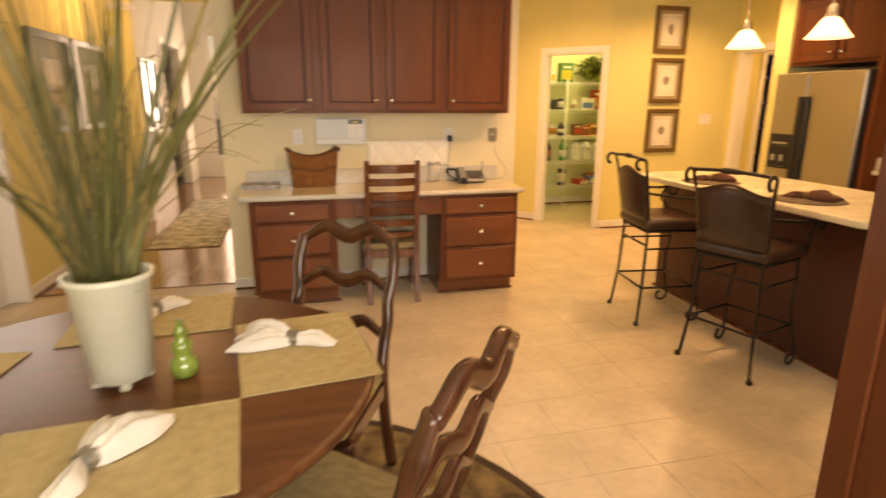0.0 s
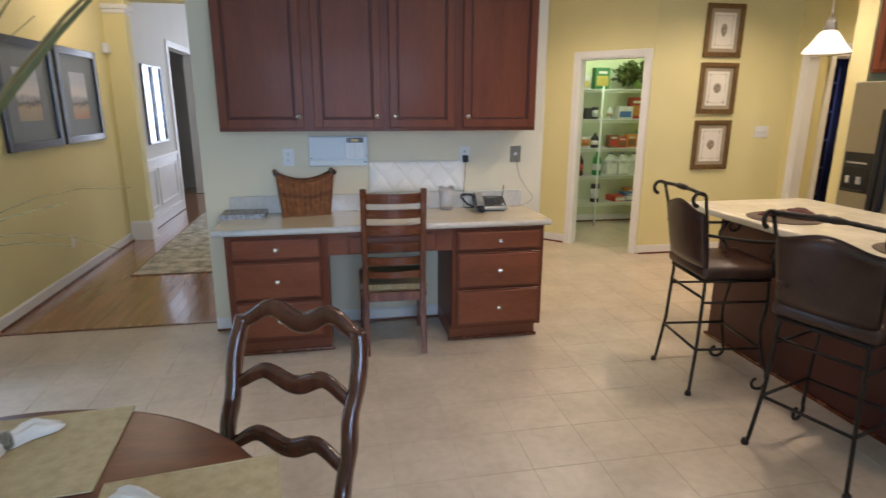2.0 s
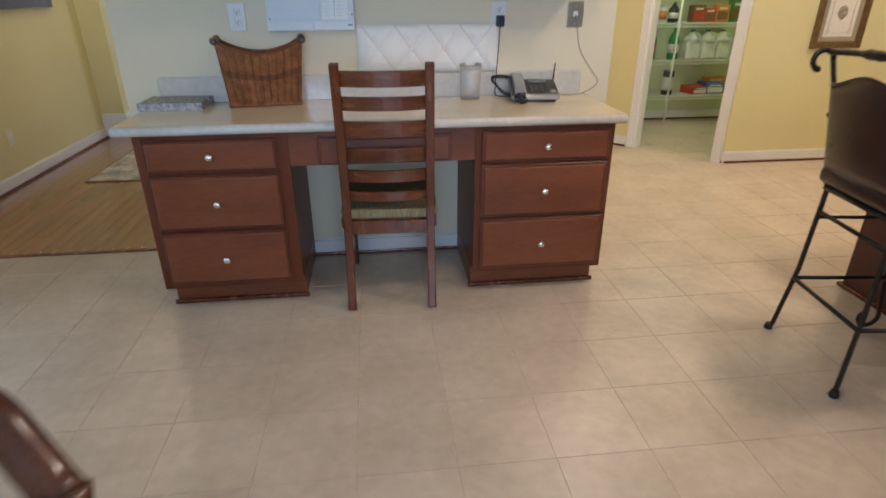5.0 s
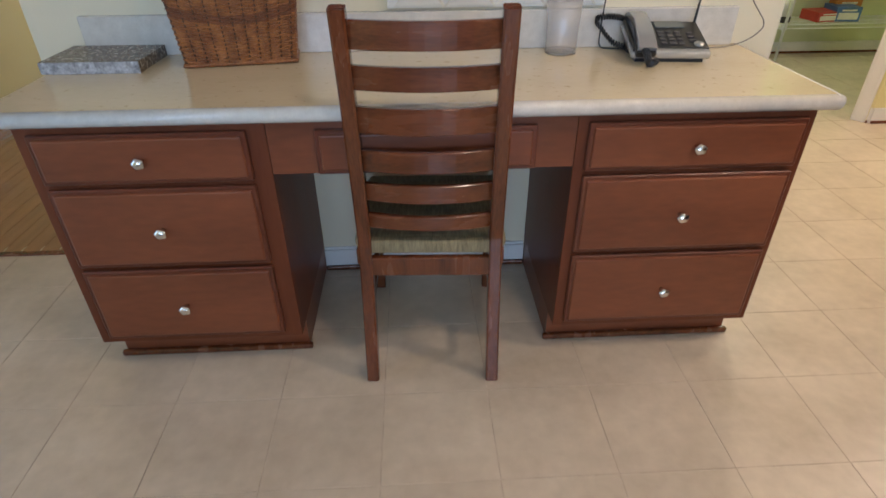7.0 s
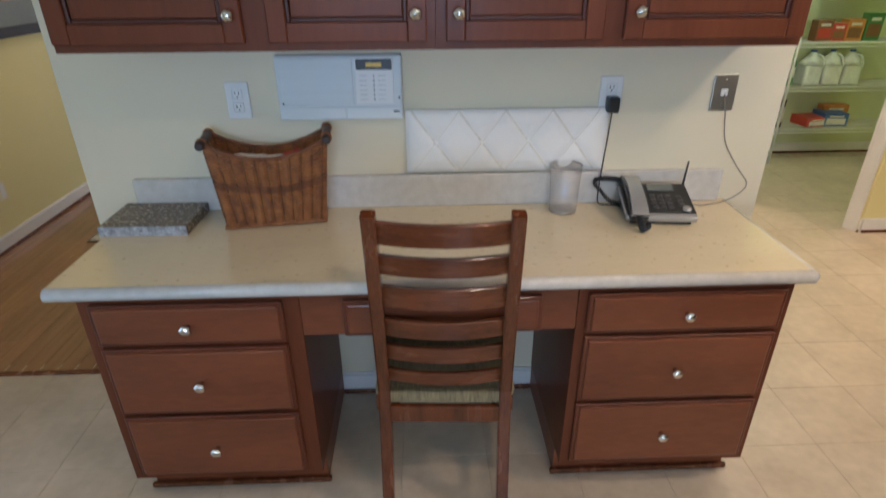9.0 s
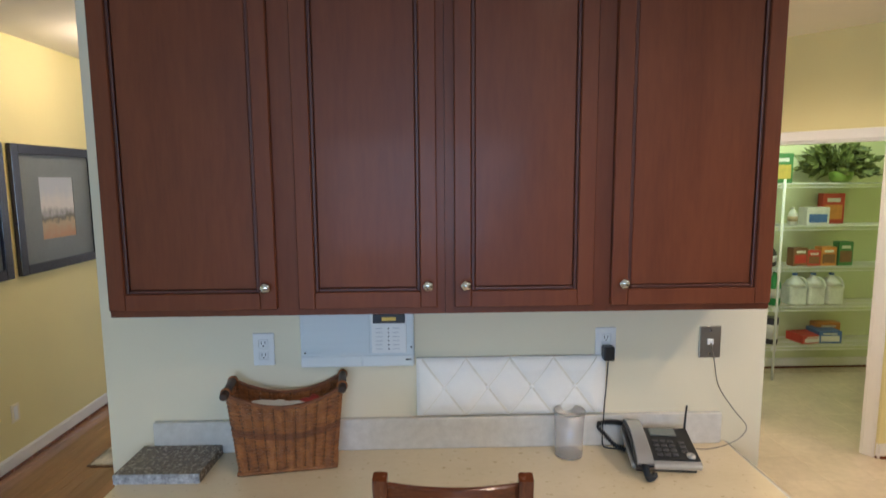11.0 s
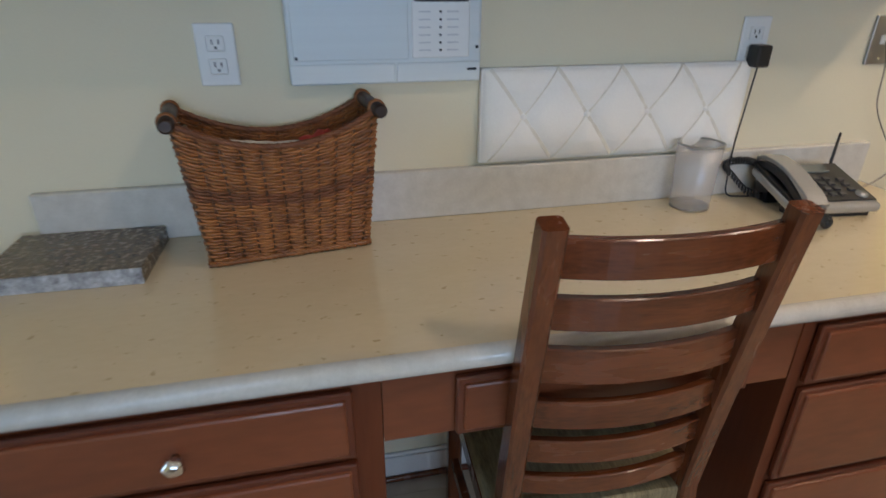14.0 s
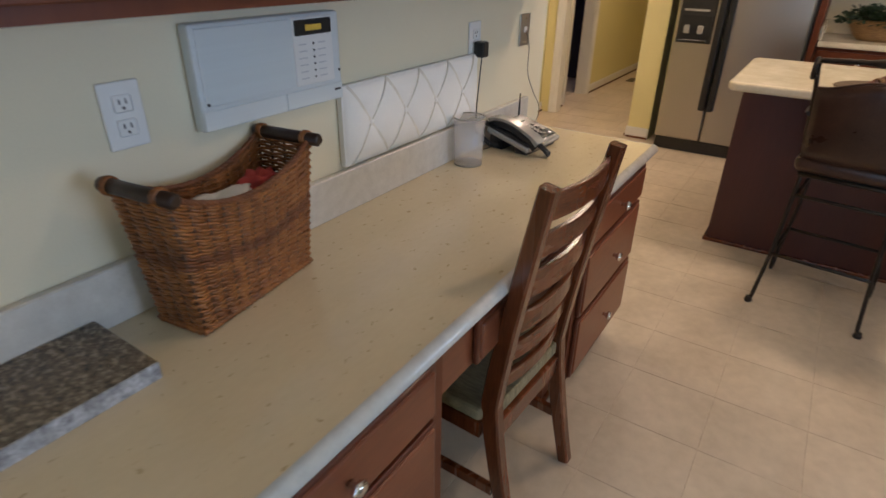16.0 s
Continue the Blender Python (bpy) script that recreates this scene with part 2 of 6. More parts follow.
def rbar(path, w, h, up=(0, 0, 1), sides=14, square=3.2):
    """A smooth bar with a rounded-square section swept along a path; w across, h along up."""
    bm = bmesh.new()
    pts = [Vector(p) for p in path]
    n = len(pts)
    ws = w if isinstance(w, (list, tuple)) else [w] * n
    hs = h if isinstance(h, (list, tuple)) else [h] * n
    rings = []
    for i, p in enumerate(pts):
        d = (pts[min(i + 1, n - 1)] - pts[max(i - 1, 0)]).normalized()
        u = Vector(up)
        u = (u - d * u.dot(d)).normalized()
        s = d.cross(u)
        ring = []
        for k in range(sides):
            a = 2 * math.pi * (k + 0.5) / sides
            c, q = math.cos(a), math.sin(a)
            f = (abs(c) ** square + abs(q) ** square) ** (-1 / square)
            ring.append(bm.verts.new(p + s * (c * f * ws[i] / 2) + u * (q * f * hs[i] / 2)))
        rings.append(ring)
    for a, b in zip(rings, rings[1:]):
        for k in range(sides):
            bm.faces.new((a[k], a[(k + 1) % sides], b[(k + 1) % sides], b[k])).smooth = True
    bm.faces.new(rings[0][::-1])
    bm.faces.new(rings[-1])
    bmesh.ops.recalc_face_normals(bm, faces=bm.faces[:])
    return bm


def curve(points, steps=8):
    """A smooth run through the points (Catmull-Rom)."""
    p = [Vector(q) for q in points]
    p = [2 * p[0] - p[1]] + p + [2 * p[-1] - p[-2]]
    out = []
    for i in range(1, len(p) - 2):
        for k in range(steps):
            t = k / steps
            out.append(0.5 * ((2 * p[i]) + (p[i + 1] - p[i - 1]) * t + (2 * p[i - 1] - 5 * p[i] + 4 * p[i + 1] - p[i + 2]) * t * t + (3 * p[i] - p[i - 1] - 3 * p[i + 1] + p[i + 2]) * t ** 3))
    out.append(p[-2])
    return out


def thing(name, x, y, z, label, category, group="", turn=0):
    ob = new(name)
    ob.empty_display_size = 0.1
    ob.matrix_basis = pose(x, y, z, 0, 0, turn)
    return tagged(ob, label, category, group)


def part(name, bm, material, parent=None, label="", local=False):
    """Links a bmesh in world places (or in its thing's own, when local) as one mesh."""
    me = bpy.data.meshes.new(name)
    bm.normal_update()
    bm.to_mesh(me)
    bm.free()
    me.materials.append(material)
    ob = new(name, me)
    if parent is not None:
        ob.parent = parent
        if parent.type == 'EMPTY' and not local:
            ob.matrix_parent_inverse = parent.matrix_basis.inverted()
    if label:
        ob["label"] = label
    return ob


def structure(name, bm, material, label, category="", parent=None):
    return tagged(part(name, bm, material, parent), label, category, kind="structure")


def slab_along(p, q, thick, z0, z1):
    """An upright slab whose front face runs from p to q, thick to the left of that way."""
    a, b = Vector((*p, 0)), Vector((*q, 0))
    d = (b - a)
    length = d.length
    ang = math.atan2(d.y, d.x)
    bm = box(0, length, 0, thick, z0, z1)
    return moved(bm, Matrix.Translation(a) @ Matrix.Rotation(ang, 4, 'Z'))


# ---- structure ----
WX0, WX1 = -0.18, 2.155
structure("wall_desk", box(WX0, WX1, 4.0, 4.14, 0, CEIL), CREAM, "cream painted wall above and behind the built-in desk", "wall")
structure("wall_hall_side", box(WX0, WX0 + 0.13, 4.14, 7.0, 0, CEIL), CREAM, "plain painted wall beside the hall", "wall")
structure("wall_passage_side", box(WX1 - 0.13, WX1, 4.14, 6.5, 0, CEIL), CREAM, "plain painted wall behind the desk", "wall")
structure("wall_passage_end", box(WX1 - 0.13, 2.80, 6.50, 6.62, 0, CEIL), WALL, "yellow painted wall closing the passage", "wall")
structure("wall_hall_left", box(-1.78, -1.66, 4.07, 7.02, 0, CEIL), WALL, "yellow painted hall wall with two framed landscapes", "wall")
# diagonal pantry wall, in its own run from A to B
PA, PB = Vector((2.74, 6.56)), Vector((3.80, 5.40))
pdir = (PB - PA).normalized()
PD0, PD1, PDZ = 0.80, 1.490, 2.012
PLEN = (PB - PA).length
pm = Matrix.Translation((PA.x, PA.y, 0)) @ Matrix.Rotation(math.atan2(pdir.y, pdir.x), 4, 'Z')
structure("wall_pantry", moved(join(box(0, PD0, 0, 0.12, 0, CEIL), box(PD1, PLEN, 0, 0.12, 0, CEIL), box(PD0, PD1, 0, 0.12, PDZ, CEIL)), pm), WALL, "yellow diagonal wall with the open pantry doorway", "wall")
structure("wall_pictures", box(3.80, 5.40, 5.40, 5.52, 0, CEIL), WALL, "yellow wall with three stacked botanical prints", "wall")
structure("wall_opening", join(box(5.40, 5.52, 5.24, 5.52, 0, CEIL), box(5.40, 5.52, 4.20, 5.24, 2.03, CEIL)), WALL, "yellow wall with a cased opening to the back hall", "wall")
structure("wall_column", box(5.0, 5.60, 4.17, 4.36, 0, CEIL), WALL, "yellow stub wall beside the refrigerator", "wall")
structure("wall_kitchen", box(5.60, 5.72, -2.6, 4.36, 0, CEIL), CREAM, "cream wall behind the kitchen cabinets", "wall")
structure("wall_back", join(box(-1.78, 5.72, -2.72, -2.6, 0, 0.75), box(-1.78, 5.72, -2.72, -2.6, 2.35, CEIL), box(-1.78, -0.5, -2.72, -2.6, 0.75, 2.35), box(2.3, 5.72, -2.72, -2.6, 0.75, 2.35)), WALL, "yellow wall with the breakfast-room window", "wall")
structure("wall_left", join(box(-1.78, -1.66, -2.6, 2.10, 0, CEIL), box(-1.78, -1.66, 2.10, 3.97, 2.08, CEIL), box(-1.78, -1.66, 3.97, 4.07, 2.08, CEIL)), WALL, "yellow wall beside the glazed door", "wall")
structure("ceiling", join(box(-1.78, 5.72, -2.72, 7.02, CEIL, CEIL + 0.1), box(2.0, 8.8, 5.4, 8.6, CEIL + 0.001, CEIL + 0.1), box(5.4, 8.8, 4.0, 5.4, CEIL + 0.002, CEIL + 0.1)), CEILP, "plain off-white ceiling", "ceiling")
# pantry room behind the diagonal wall
structure("wall_pantry_back", box(2.7, 5.4, 7.12, 7.24, 0, CEIL), GREENWALL, "pale green pantry wall behind the shelves", "wall")
structure("wall_pantry_left", box(2.62, 2.74, 6.62, 7.24, 0, CEIL), GREENWALL, "pale green pantry side wall", "wall")
structure("wall_pantry_right", box(5.28, 5.40, 5.52, 7.24, 0, CEIL), GREENWALL, "pale green pantry side wall", "wall")
# back hall beyond the cased opening
structure("wall_back_hall", join(box(5.52, 5.77, 5.30, 5.42, 0, CEIL), box(6.44, 8.8, 5.30, 5.42, 0, CEIL), box(5.77, 6.44, 5.30, 5.42, 2.03, CEIL)), WALL, "yellow back-hall wall with a dark doorway", "wall")
structure("wall_back_hall_end", box(8.68, 8.8, 4.0, 5.3, 0, CEIL), WALL, "yellow end wall of the back hall", "wall")
structure("wall_back_hall_near", box(5.72, 8.8, 4.05, 4.17, 0, CEIL), WALL, "yellow near wall of the back hall", "wall")
# the room's darkness and bluish light are put into this wall colour
DARKROOM = mat("dark_room_shade", (0.06, 0.06, 0.085), 0.9, vary=0.1)
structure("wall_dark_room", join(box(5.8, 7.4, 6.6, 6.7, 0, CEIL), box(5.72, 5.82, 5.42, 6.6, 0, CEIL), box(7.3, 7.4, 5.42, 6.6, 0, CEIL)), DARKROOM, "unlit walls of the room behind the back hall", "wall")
# foyer beyond the hall
FZ = 3.6
PALE = mat("pale_foyer_paint", (0.74, 0.73, 0.66), 0.7, vary=0.03, scale=2, bump=0.08, bscale=220)
structure("wall_foyer_left", join(box(-1.72, -1.58, 7.2, 9.02, 0, FZ), box(-1.72, -1.58, 9.02, 11.4, 2.31, FZ), box(-1.72, -1.58, 10.6, 11.4, 0, 2.31)), PALE, "pale foyer wall above white wainscot panels", "wall")
structure("wall_foyer_end", join(box(-3.6, -1.25, 11.4, 11.5, 0, FZ), box(0.35, 2.0, 11.4, 11.5, 0, FZ), box(-1.25, 0.35, 11.4, 11.5, 2.7, FZ), box(-1.25, 0.35, 11.4, 11.5, 0, 0.35)), PALE, "pale end wall of the foyer", "wall")
structure("wall_foyer_right", join(box(1.9, 2.0, 7.24, 8.5, 0, FZ), box(1.9, 2.0, 9.9, 11.4, 0, FZ), box(1.9, 2.0, 8.5, 9.9, 0, 1.1), box(1.9, 2.0, 8.5, 9.9, 2.7, FZ)), PALE, "pale foyer wall", "wall")
structure("wall_foyer_near", join(box(WX0 - 0.0, 2.0, 7.02, 7.2, 0, FZ), box(-1.72, WX0, 7.02, 7.2, 2.62, FZ)), PALE, "pale wall above the foyer opening", "wall")
structure("wall_dining", join(box(-3.6, -1.72, 8.6, 8.7, 0, FZ), box(-3.7, -3.6, 8.6, 11.5, 0, FZ)), PALE, "pale dining-room wall", "wall")
structure("ceiling_foyer", box(-3.7, 2.0, 7.02, 11.5, FZ, FZ + 0.1), CEILP, "plain high foyer ceiling", "ceiling")
structure("pilaster", join(box(-1.66, -1.45, 7.02, 7.19, 0.22, 2.46), box(-1.67, -1.43, 7.0, 7.2, 2.55, 2.62)), WALL, "yellow pilaster at the foyer opening", "wall")
structure("floor", box(-2.05, 9.0, -2.75, 7.3, -0.08, -0.0019), GROUT, "beige tiled kitchen floor with thin grout joints", "floor")
structure("floor_foyer", box(-3.7, 2.0, 7.3, 11.5, -0.08, -0.006), OAK, "bright foyer floor", "floor")


# ---- desk ----
DZ = 0.827
CHERRYE = mat("glazed_cherry_edge", (0.10, 0.022, 0.009), 0.35, vary=0.2, scale=4, coat=0.2, second=(0.15, 0.036, 0.014))


def raised(x0, x1, z0, z1, yf, parent, rim=0.011):
    """A drawer front towards -y: a raised bevelled face on a darker glazed edge."""
    d = part("drawer", box(x0 + rim, x1 - rim, yf, yf + 0.012, z0 + rim, z1 - rim, 0.005, 2), CHERRYH, parent)
    part("glazed_edge", box(x0, x1, yf + 0.006, yf + 0.02, z0, z1, 0.003, 1), CHERRYE, d)
    return d


def knob(x, y, z, parent):
    k = lathe([(0.0065, 0), (0.0060, 0.008), (0.0075, 0.012), (0.0135, 0.016), (0.0170, 0.022), (0.0150, 0.027), (0.009, 0.031), (0, 0.032)], sides=24)
    for v in k.verts:
        a = math.atan2(v.co.y, v.co.x) + v.co.z * 30
        f = 1 + (0.08 * math.cos(5 * a) if v.co.z > 0.013 else 0.0)
        v.co.x, v.co.y = v.co.x * f, v.co.y * f * 0.92
    return part("knob", moved(k, Matrix.Translation((x, y, z)) @ Matrix.Rotation(radians(90), 4, 'X')), CHROME, parent, "polished nickel knob")


def drawer_base(x0, x1, dx0, dx1, kx0, kx1, label):
    t = thing("desk_drawer_cabinet", (x0 + x1) / 2, 3.75, 0, label, "cabinet", "desk cabinets")
    part("body", box(x0, x1, 3.478, 3.998, 0.105, 0.789, 0.001, 1), CHERRY, t)
    part("toe_kick", box(kx0, kx1, 3.545, 3.99, 0.0, 0.105), CHERRYH, t)
    part("shoe_moulding", box(kx0 - 0.012, kx1 + 0.012, 3.528, 3.545, 0.0, 0.02, 0.005, 2), CHAIRW, t)
    for z0, z1 in ((0.636, 0.768), (0.386, 0.622), (0.130, 0.372)):
        d = raised(dx0, dx1, z0, z1, 3.456, t)
        knob((dx0 + dx1) / 2, 3.456, (z0 + z1) / 2, d)
    return t


drawer_base(0.012, 0.61, 0.045, 0.565, 0.03, 0.61, "cherry cabinet with three drawers under the desk top")
drawer_base(1.385, 1.995, 1.412, 1.972, 1.385, 1.98, "cherry cabinet with three drawers under the desk top, nearer the pantry")
apron = thing("desk_apron", 1.0, 3.6, 0.64, "cherry apron with a shallow pencil drawer over the kneehole", "cabinet")
part("rail", box(0.611, 1.384, 3.48, 3.50, 0.645, 0.789), CHERRYH, apron)
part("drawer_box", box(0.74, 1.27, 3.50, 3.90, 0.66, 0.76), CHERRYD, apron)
raised(0.729, 1.282, 0.648, 0.765, 3.458, apron)


desktop = thing("desk_countertop", 1.0, 3.7, 0.789, "glossy beige stone desk top with a mottled bullnose edge", "countertop")
part("slab", box(-0.045, 2.02, 3.462, 3.998, 0.7895, DZ), STONE, desktop)
part("front_edge", tube([(-0.047, 3.462, 0.808), (2.028, 3.462, 0.808)], 0.0195, 16), EDGE, desktop, "mottled white rounded edge")
part("end_edge", tube([(2.022, 3.455, 0.808), (2.022, 3.998, 0.808)], 0.0195, 16), EDGE, desktop, "mottled white rounded edge")
part("backsplash", box(-0.02, 2.0, 3.978, 3.999, DZ, 0.942, 0.003, 1), EDGE, desktop, "pale mottled stone backsplash")

upper = [(0.0, 1.0, ((0.006, 0.500, 0), (0.563, 0.976, 0))), (1.0, 1.995, ((1.028, 1.446, 1), (1.500, 1.989, 1)))]


def panel_door(x0, x1, z0, z1, yf, parent, s=0.050):
    """A framed door: stiles and rails, two beads stepping in to a flat panel."""
    d = part("door", join(box(x0, x0 + s, yf, yf + 0.02, z0, z1, 0.003, 1), box(x1 - s, x1, yf, yf + 0.02, z0, z1, 0.003, 1),
                          box(x0 + s, x1 - s, yf + 0.0005, yf + 0.0195, z0, z0 + s, 0.002, 1), box(x0 + s, x1 - s, yf + 0.0005, yf + 0.0195, z1 - s, z1, 0.002, 1)), CHERRY, parent)
    a = s + 0.011
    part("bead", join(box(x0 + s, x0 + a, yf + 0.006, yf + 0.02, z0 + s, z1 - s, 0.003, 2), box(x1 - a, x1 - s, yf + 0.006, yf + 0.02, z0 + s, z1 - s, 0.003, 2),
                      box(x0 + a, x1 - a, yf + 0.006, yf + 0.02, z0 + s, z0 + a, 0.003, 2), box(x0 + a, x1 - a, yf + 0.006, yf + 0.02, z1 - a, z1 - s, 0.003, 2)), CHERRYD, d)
    part("panel", box(x0 + a, x1 - a, yf + 0.012, yf + 0.022, z0 + a, z1 - a, 0.003, 1), CHERRY, d)
    return d


UZ0, UZ1 = 1.378, 2.52
for x0, x1, doors in upper:
    t = thing("wall_cabinet", (x0 + x1) / 2, 3.9, UZ0, "cherry wall cabinet with two tall framed doors above the desk", "cabinet", "desk wall cabinets")
    part("body", box(x0 + 0.0005, x1 - 0.0005, 3.742, 3.999, UZ0, UZ1), CHERRY, t)
    for k, (d0, d1, side) in enumerate(doors):
        d = panel_door(d0, d1, UZ0 + 0.022, UZ1 - 0.03, 3.722, t)
        kx = {0: (d1 - 0.028), 1: (d0 + 0.032)}[side]
        knob(kx, 3.722, 1.47, d)


# ---- things on and at the desk ----
RUSH = mat("woven_rush", (0.27, 0.21, 0.11), 0.8, vary=0.3, scale=25, bump=0.8, bscale=160, stretch=(6, 1, 1), second=(0.42, 0.34, 0.19))


def bowed(x0, x1, y, z0, z1, bow, thick, n=10):
    """A ladder slat bowed backwards."""
    pts = [(x0 + (x1 - x0) * k / n, y + bow * (1 - (2 * k / n - 1) ** 2), (z0 + z1) / 2) for k in range(n + 1)]
    return bar(pts, thick, z1 - z0)


def post_y(z):
    """The run of a rear post: leg raked back, upright raked back from the seat."""
    return 3.465 - 0.085 * max(0.0, (0.46 - z) / 0.46) ** 1.3 - 0.095 * max(0.0, (z - 0.46) / 0.60) ** 1.15


chair = thing("desk_chair", 1.003, 3.6, 0, "brown wooden ladder-back desk chair with a woven rush seat", "chair")
zs = [0, 0.12, 0.25, 0.36, 0.46, 0.56, 0.68, 0.80, 0.92, 1.058]
for cx in (0.825, 1.183):
    part("rear_post", bar([(cx, post_y(z), z) for z in zs], 0.036, [0.036, 0.04, 0.044, 0.048, 0.05, 0.048, 0.044, 0.042, 0.04, 0.036], up=(0, 1, 0)), CHAIRW, chair)
for z0, z1 in ((0.973, 1.033), (0.881, 0.935), (0.773, 0.837), (0.667, 0.723), (0.577, 0.627), (0.489, 0.531)):
    zc = (z0 + z1) / 2
    part("slat", bowed(0.838, 1.170, post_y(zc) + 0.006, z0, z1, -0.026, 0.016), CHAIRS, chair)
part("rear_rail", bar([(0.838, 3.452, 0.368), (1.170, 3.452, 0.368)], 0.022, 0.060), CHAIRW, chair)
part("seat", box(0.792, 1.215, 3.478, 3.88, 0.405, 0.446, 0.014, 3), RUSH, chair, "woven rush seat")
part("seat_edge", bar([(0.842, 3.466, 0.427), (1.166, 3.466, 0.427)], 0.03, 0.040), RUSH, chair, "woven rush seat edge")
for cx in (0.805, 1.20):
    part("front_leg", bar([(cx, 3.86, 0), (cx, 3.86, 0.43)], 0.036, 0.036, up=(0, 1, 0)), CHAIRW, chair)
    part("side_rail", bar([(cx, 3.48, 0.378), (cx, 3.85, 0.378)], 0.022, 0.05), CHAIRW, chair)
    part("side_stretcher", bar([(cx + (0.012 if cx < 1 else -0.012), 3.44, 0.17), (cx, 3.85, 0.17)], 0.02, 0.034), CHAIRW, chair)
part("front_rail", bar([(0.805, 3.865, 0.378), (1.20, 3.865, 0.378)], 0.022, 0.05), CHAIRW, chair)
part("front_stretcher", bar([(0.805, 3.86, 0.24), (1.20, 3.86, 0.24)], 0.018, 0.03), CHAIRW, chair)

chair.matrix_basis = pose(1.014, 3.598, 0, 0, 0, -2.8)

# wicker basket
WICKER = mat("honey_wicker", (0.23, 0.070, 0.014), 0.42, vary=0.35, scale=30, bump=0.3, bscale=200, second=(0.39, 0.145, 0.036), coat=0.15)
WICKERD = mat("dark_wicker", (0.085, 0.036, 0.016), 0.5, vary=0.3, scale=30, bump=0.3, bscale=200)
WICKERM = mat("brown_wicker", (0.17, 0.055, 0.016), 0.48, vary=0.3, scale=30, bump=0.3, bscale=200)
HANDLE = mat("dark_basket_handle", (0.035, 0.017, 0.010), 0.4, vary=0.3, scale=25, bump=0.2, bscale=90)
basket = thing("wicker_basket", 0.474, 3.892, DZ, "honey-brown wicker basket with dark handles and a dipping rim, holding cloth", "basket", turn=8)
BH = 0.222


def basket_point(s, f, out=0.0):
    """s: 0..1 around the rim; f: 0..1 up the side."""
    hw, hd = 0.152 + 0.028 * f + out, 0.055 + 0.013 * f + out
    per = 2 * (hw + hd) * 2
    d = (s % 1.0) * per
    if d < 2 * hw:
        x, y = -hw + d, -hd
    elif d < 2 * hw + 2 * hd:
        x, y = hw, -hd + d - 2 * hw
    elif d < 4 * hw + 2 * hd:
        x, y = hw - (d - 2 * hw - 2 * hd), hd
    else:
        x, y = -hw, hd - (d - 4 * hw - 2 * hd)
    top = BH + 0.055 * (abs(x) / hw) ** 2.0
    return Vector((x, y, 0.004 + f * top))


def weave(rows, r, n=224, stakes=28):
    bms = []
    for i, f in enumerate(rows):
        pts = []
        for k in range(n):
            s = k / n
            wave = 0.0017 * math.cos(math.pi * (s * stakes + i)) + 0.0050 * (abs(math.sin(math.pi * s * stakes)) ** 0.7 - 0.6)
            pts.append(basket_point(s, f, wave + random.uniform(-0.0006, 0.0006)) + Vector((0, 0, random.uniform(-0.0008, 0.0008))))
        bms.append(tube(pts, r, 5, True))
    return join(*bms)


rows_all = [0.02 + 0.96 * k / 37 for k in range(38)]
part("weave", weave([f for f in rows_all if not 0.50 < f < 0.60], 0.0036), WICKER, basket, local=True)
part("weave_band", weave([f for f in rows_all if 0.50 < f < 0.60], 0.0036), WICKERM, basket, "darker woven band", local=True)
tagged(part("stake_lattice", join(*[tube([basket_point(k / 28, f, -0.0015) for f in (0, 0.33, 0.66, 1.0)], 0.0032, 5) for k in range(28)]), WICKERD, basket, local=True), kind="stuff")
part("rim", join(*[tube([basket_point(k / 120, 1.0, 0.002 * math.sin(k * 1.3 + ph)) + Vector((0, 0, 0.002 + 0.003 * math.cos(k * 1.3 + ph))) for k in range(120)], 0.0042, 5, True) for ph in (0, 2.1, 4.2)]), WICKERM, basket, "brown braided rim", local=True)
part("foot_braid", join(*[tube([basket_point(k / 120, 0.0, 0.003 + 0.003 * math.sin(k * 1.3 + ph)) + Vector((0, 0, 0.004 + 0.003 * math.cos(k * 1.3 + ph))) for k in range(120)], 0.0045, 5, True) for ph in (0, 2.1, 4.2)]), WICKER, basket, local=True)
part("bottom", box(-0.150, 0.150, -0.053, 0.053, 0.002, 0.008), WICKERD, basket, local=True)
for sx in (-1, 1):
    h = part("handle", tube([(sx * 0.183, -0.092, 0.283), (sx * 0.183, -0.088, 0.283), (sx * 0.183, 0.076, 0.283), (sx * 0.183, 0.080, 0.283)], [0.009, 0.0135, 0.0135, 0.009], 12), HANDLE, basket, "dark turned handle", local=True)
    for y in (-0.06, 0.055):
        part("lashing", join(*[tube([(sx * 0.183 + 0.015 * math.cos(a), y + 0.004 * j, 0.283 + 0.015 * math.sin(a)) for a in [2 * math.pi * k / 12 for k in range(12)]], 0.0025, 5, True) for j in range(3)]), WICKER, h)
CLOTH = mat("white_cotton_cloth", (0.74, 0.72, 0.68), 0.85, vary=0.06, scale=8, bump=0.2, bscale=140)
RED = mat("red_cloth", (0.42, 0.05, 0.04), 0.8, vary=0.2, scale=20)


def crumple(cx, cy, cz, rx, ry, rz, seed, cuts=3, amp=0.35):
    bm = bmesh.new()
    bmesh.ops.create_icosphere(bm, subdivisions=cuts, radius=1)
    for v in bm.verts:
        n = noise.noise(v.co * 1.8 + Vector((seed, 0, 0))) + 0.5 * noise.noise(v.co * 4 + Vector((seed, 3, 0)))
        v.co *= 1 + amp * n
        v.co = Vector((cx + v.co.x * rx, cy + v.co.y * ry, cz + v.co.z * rz))
    for f in bm.faces:
        f.smooth = True
    return bm


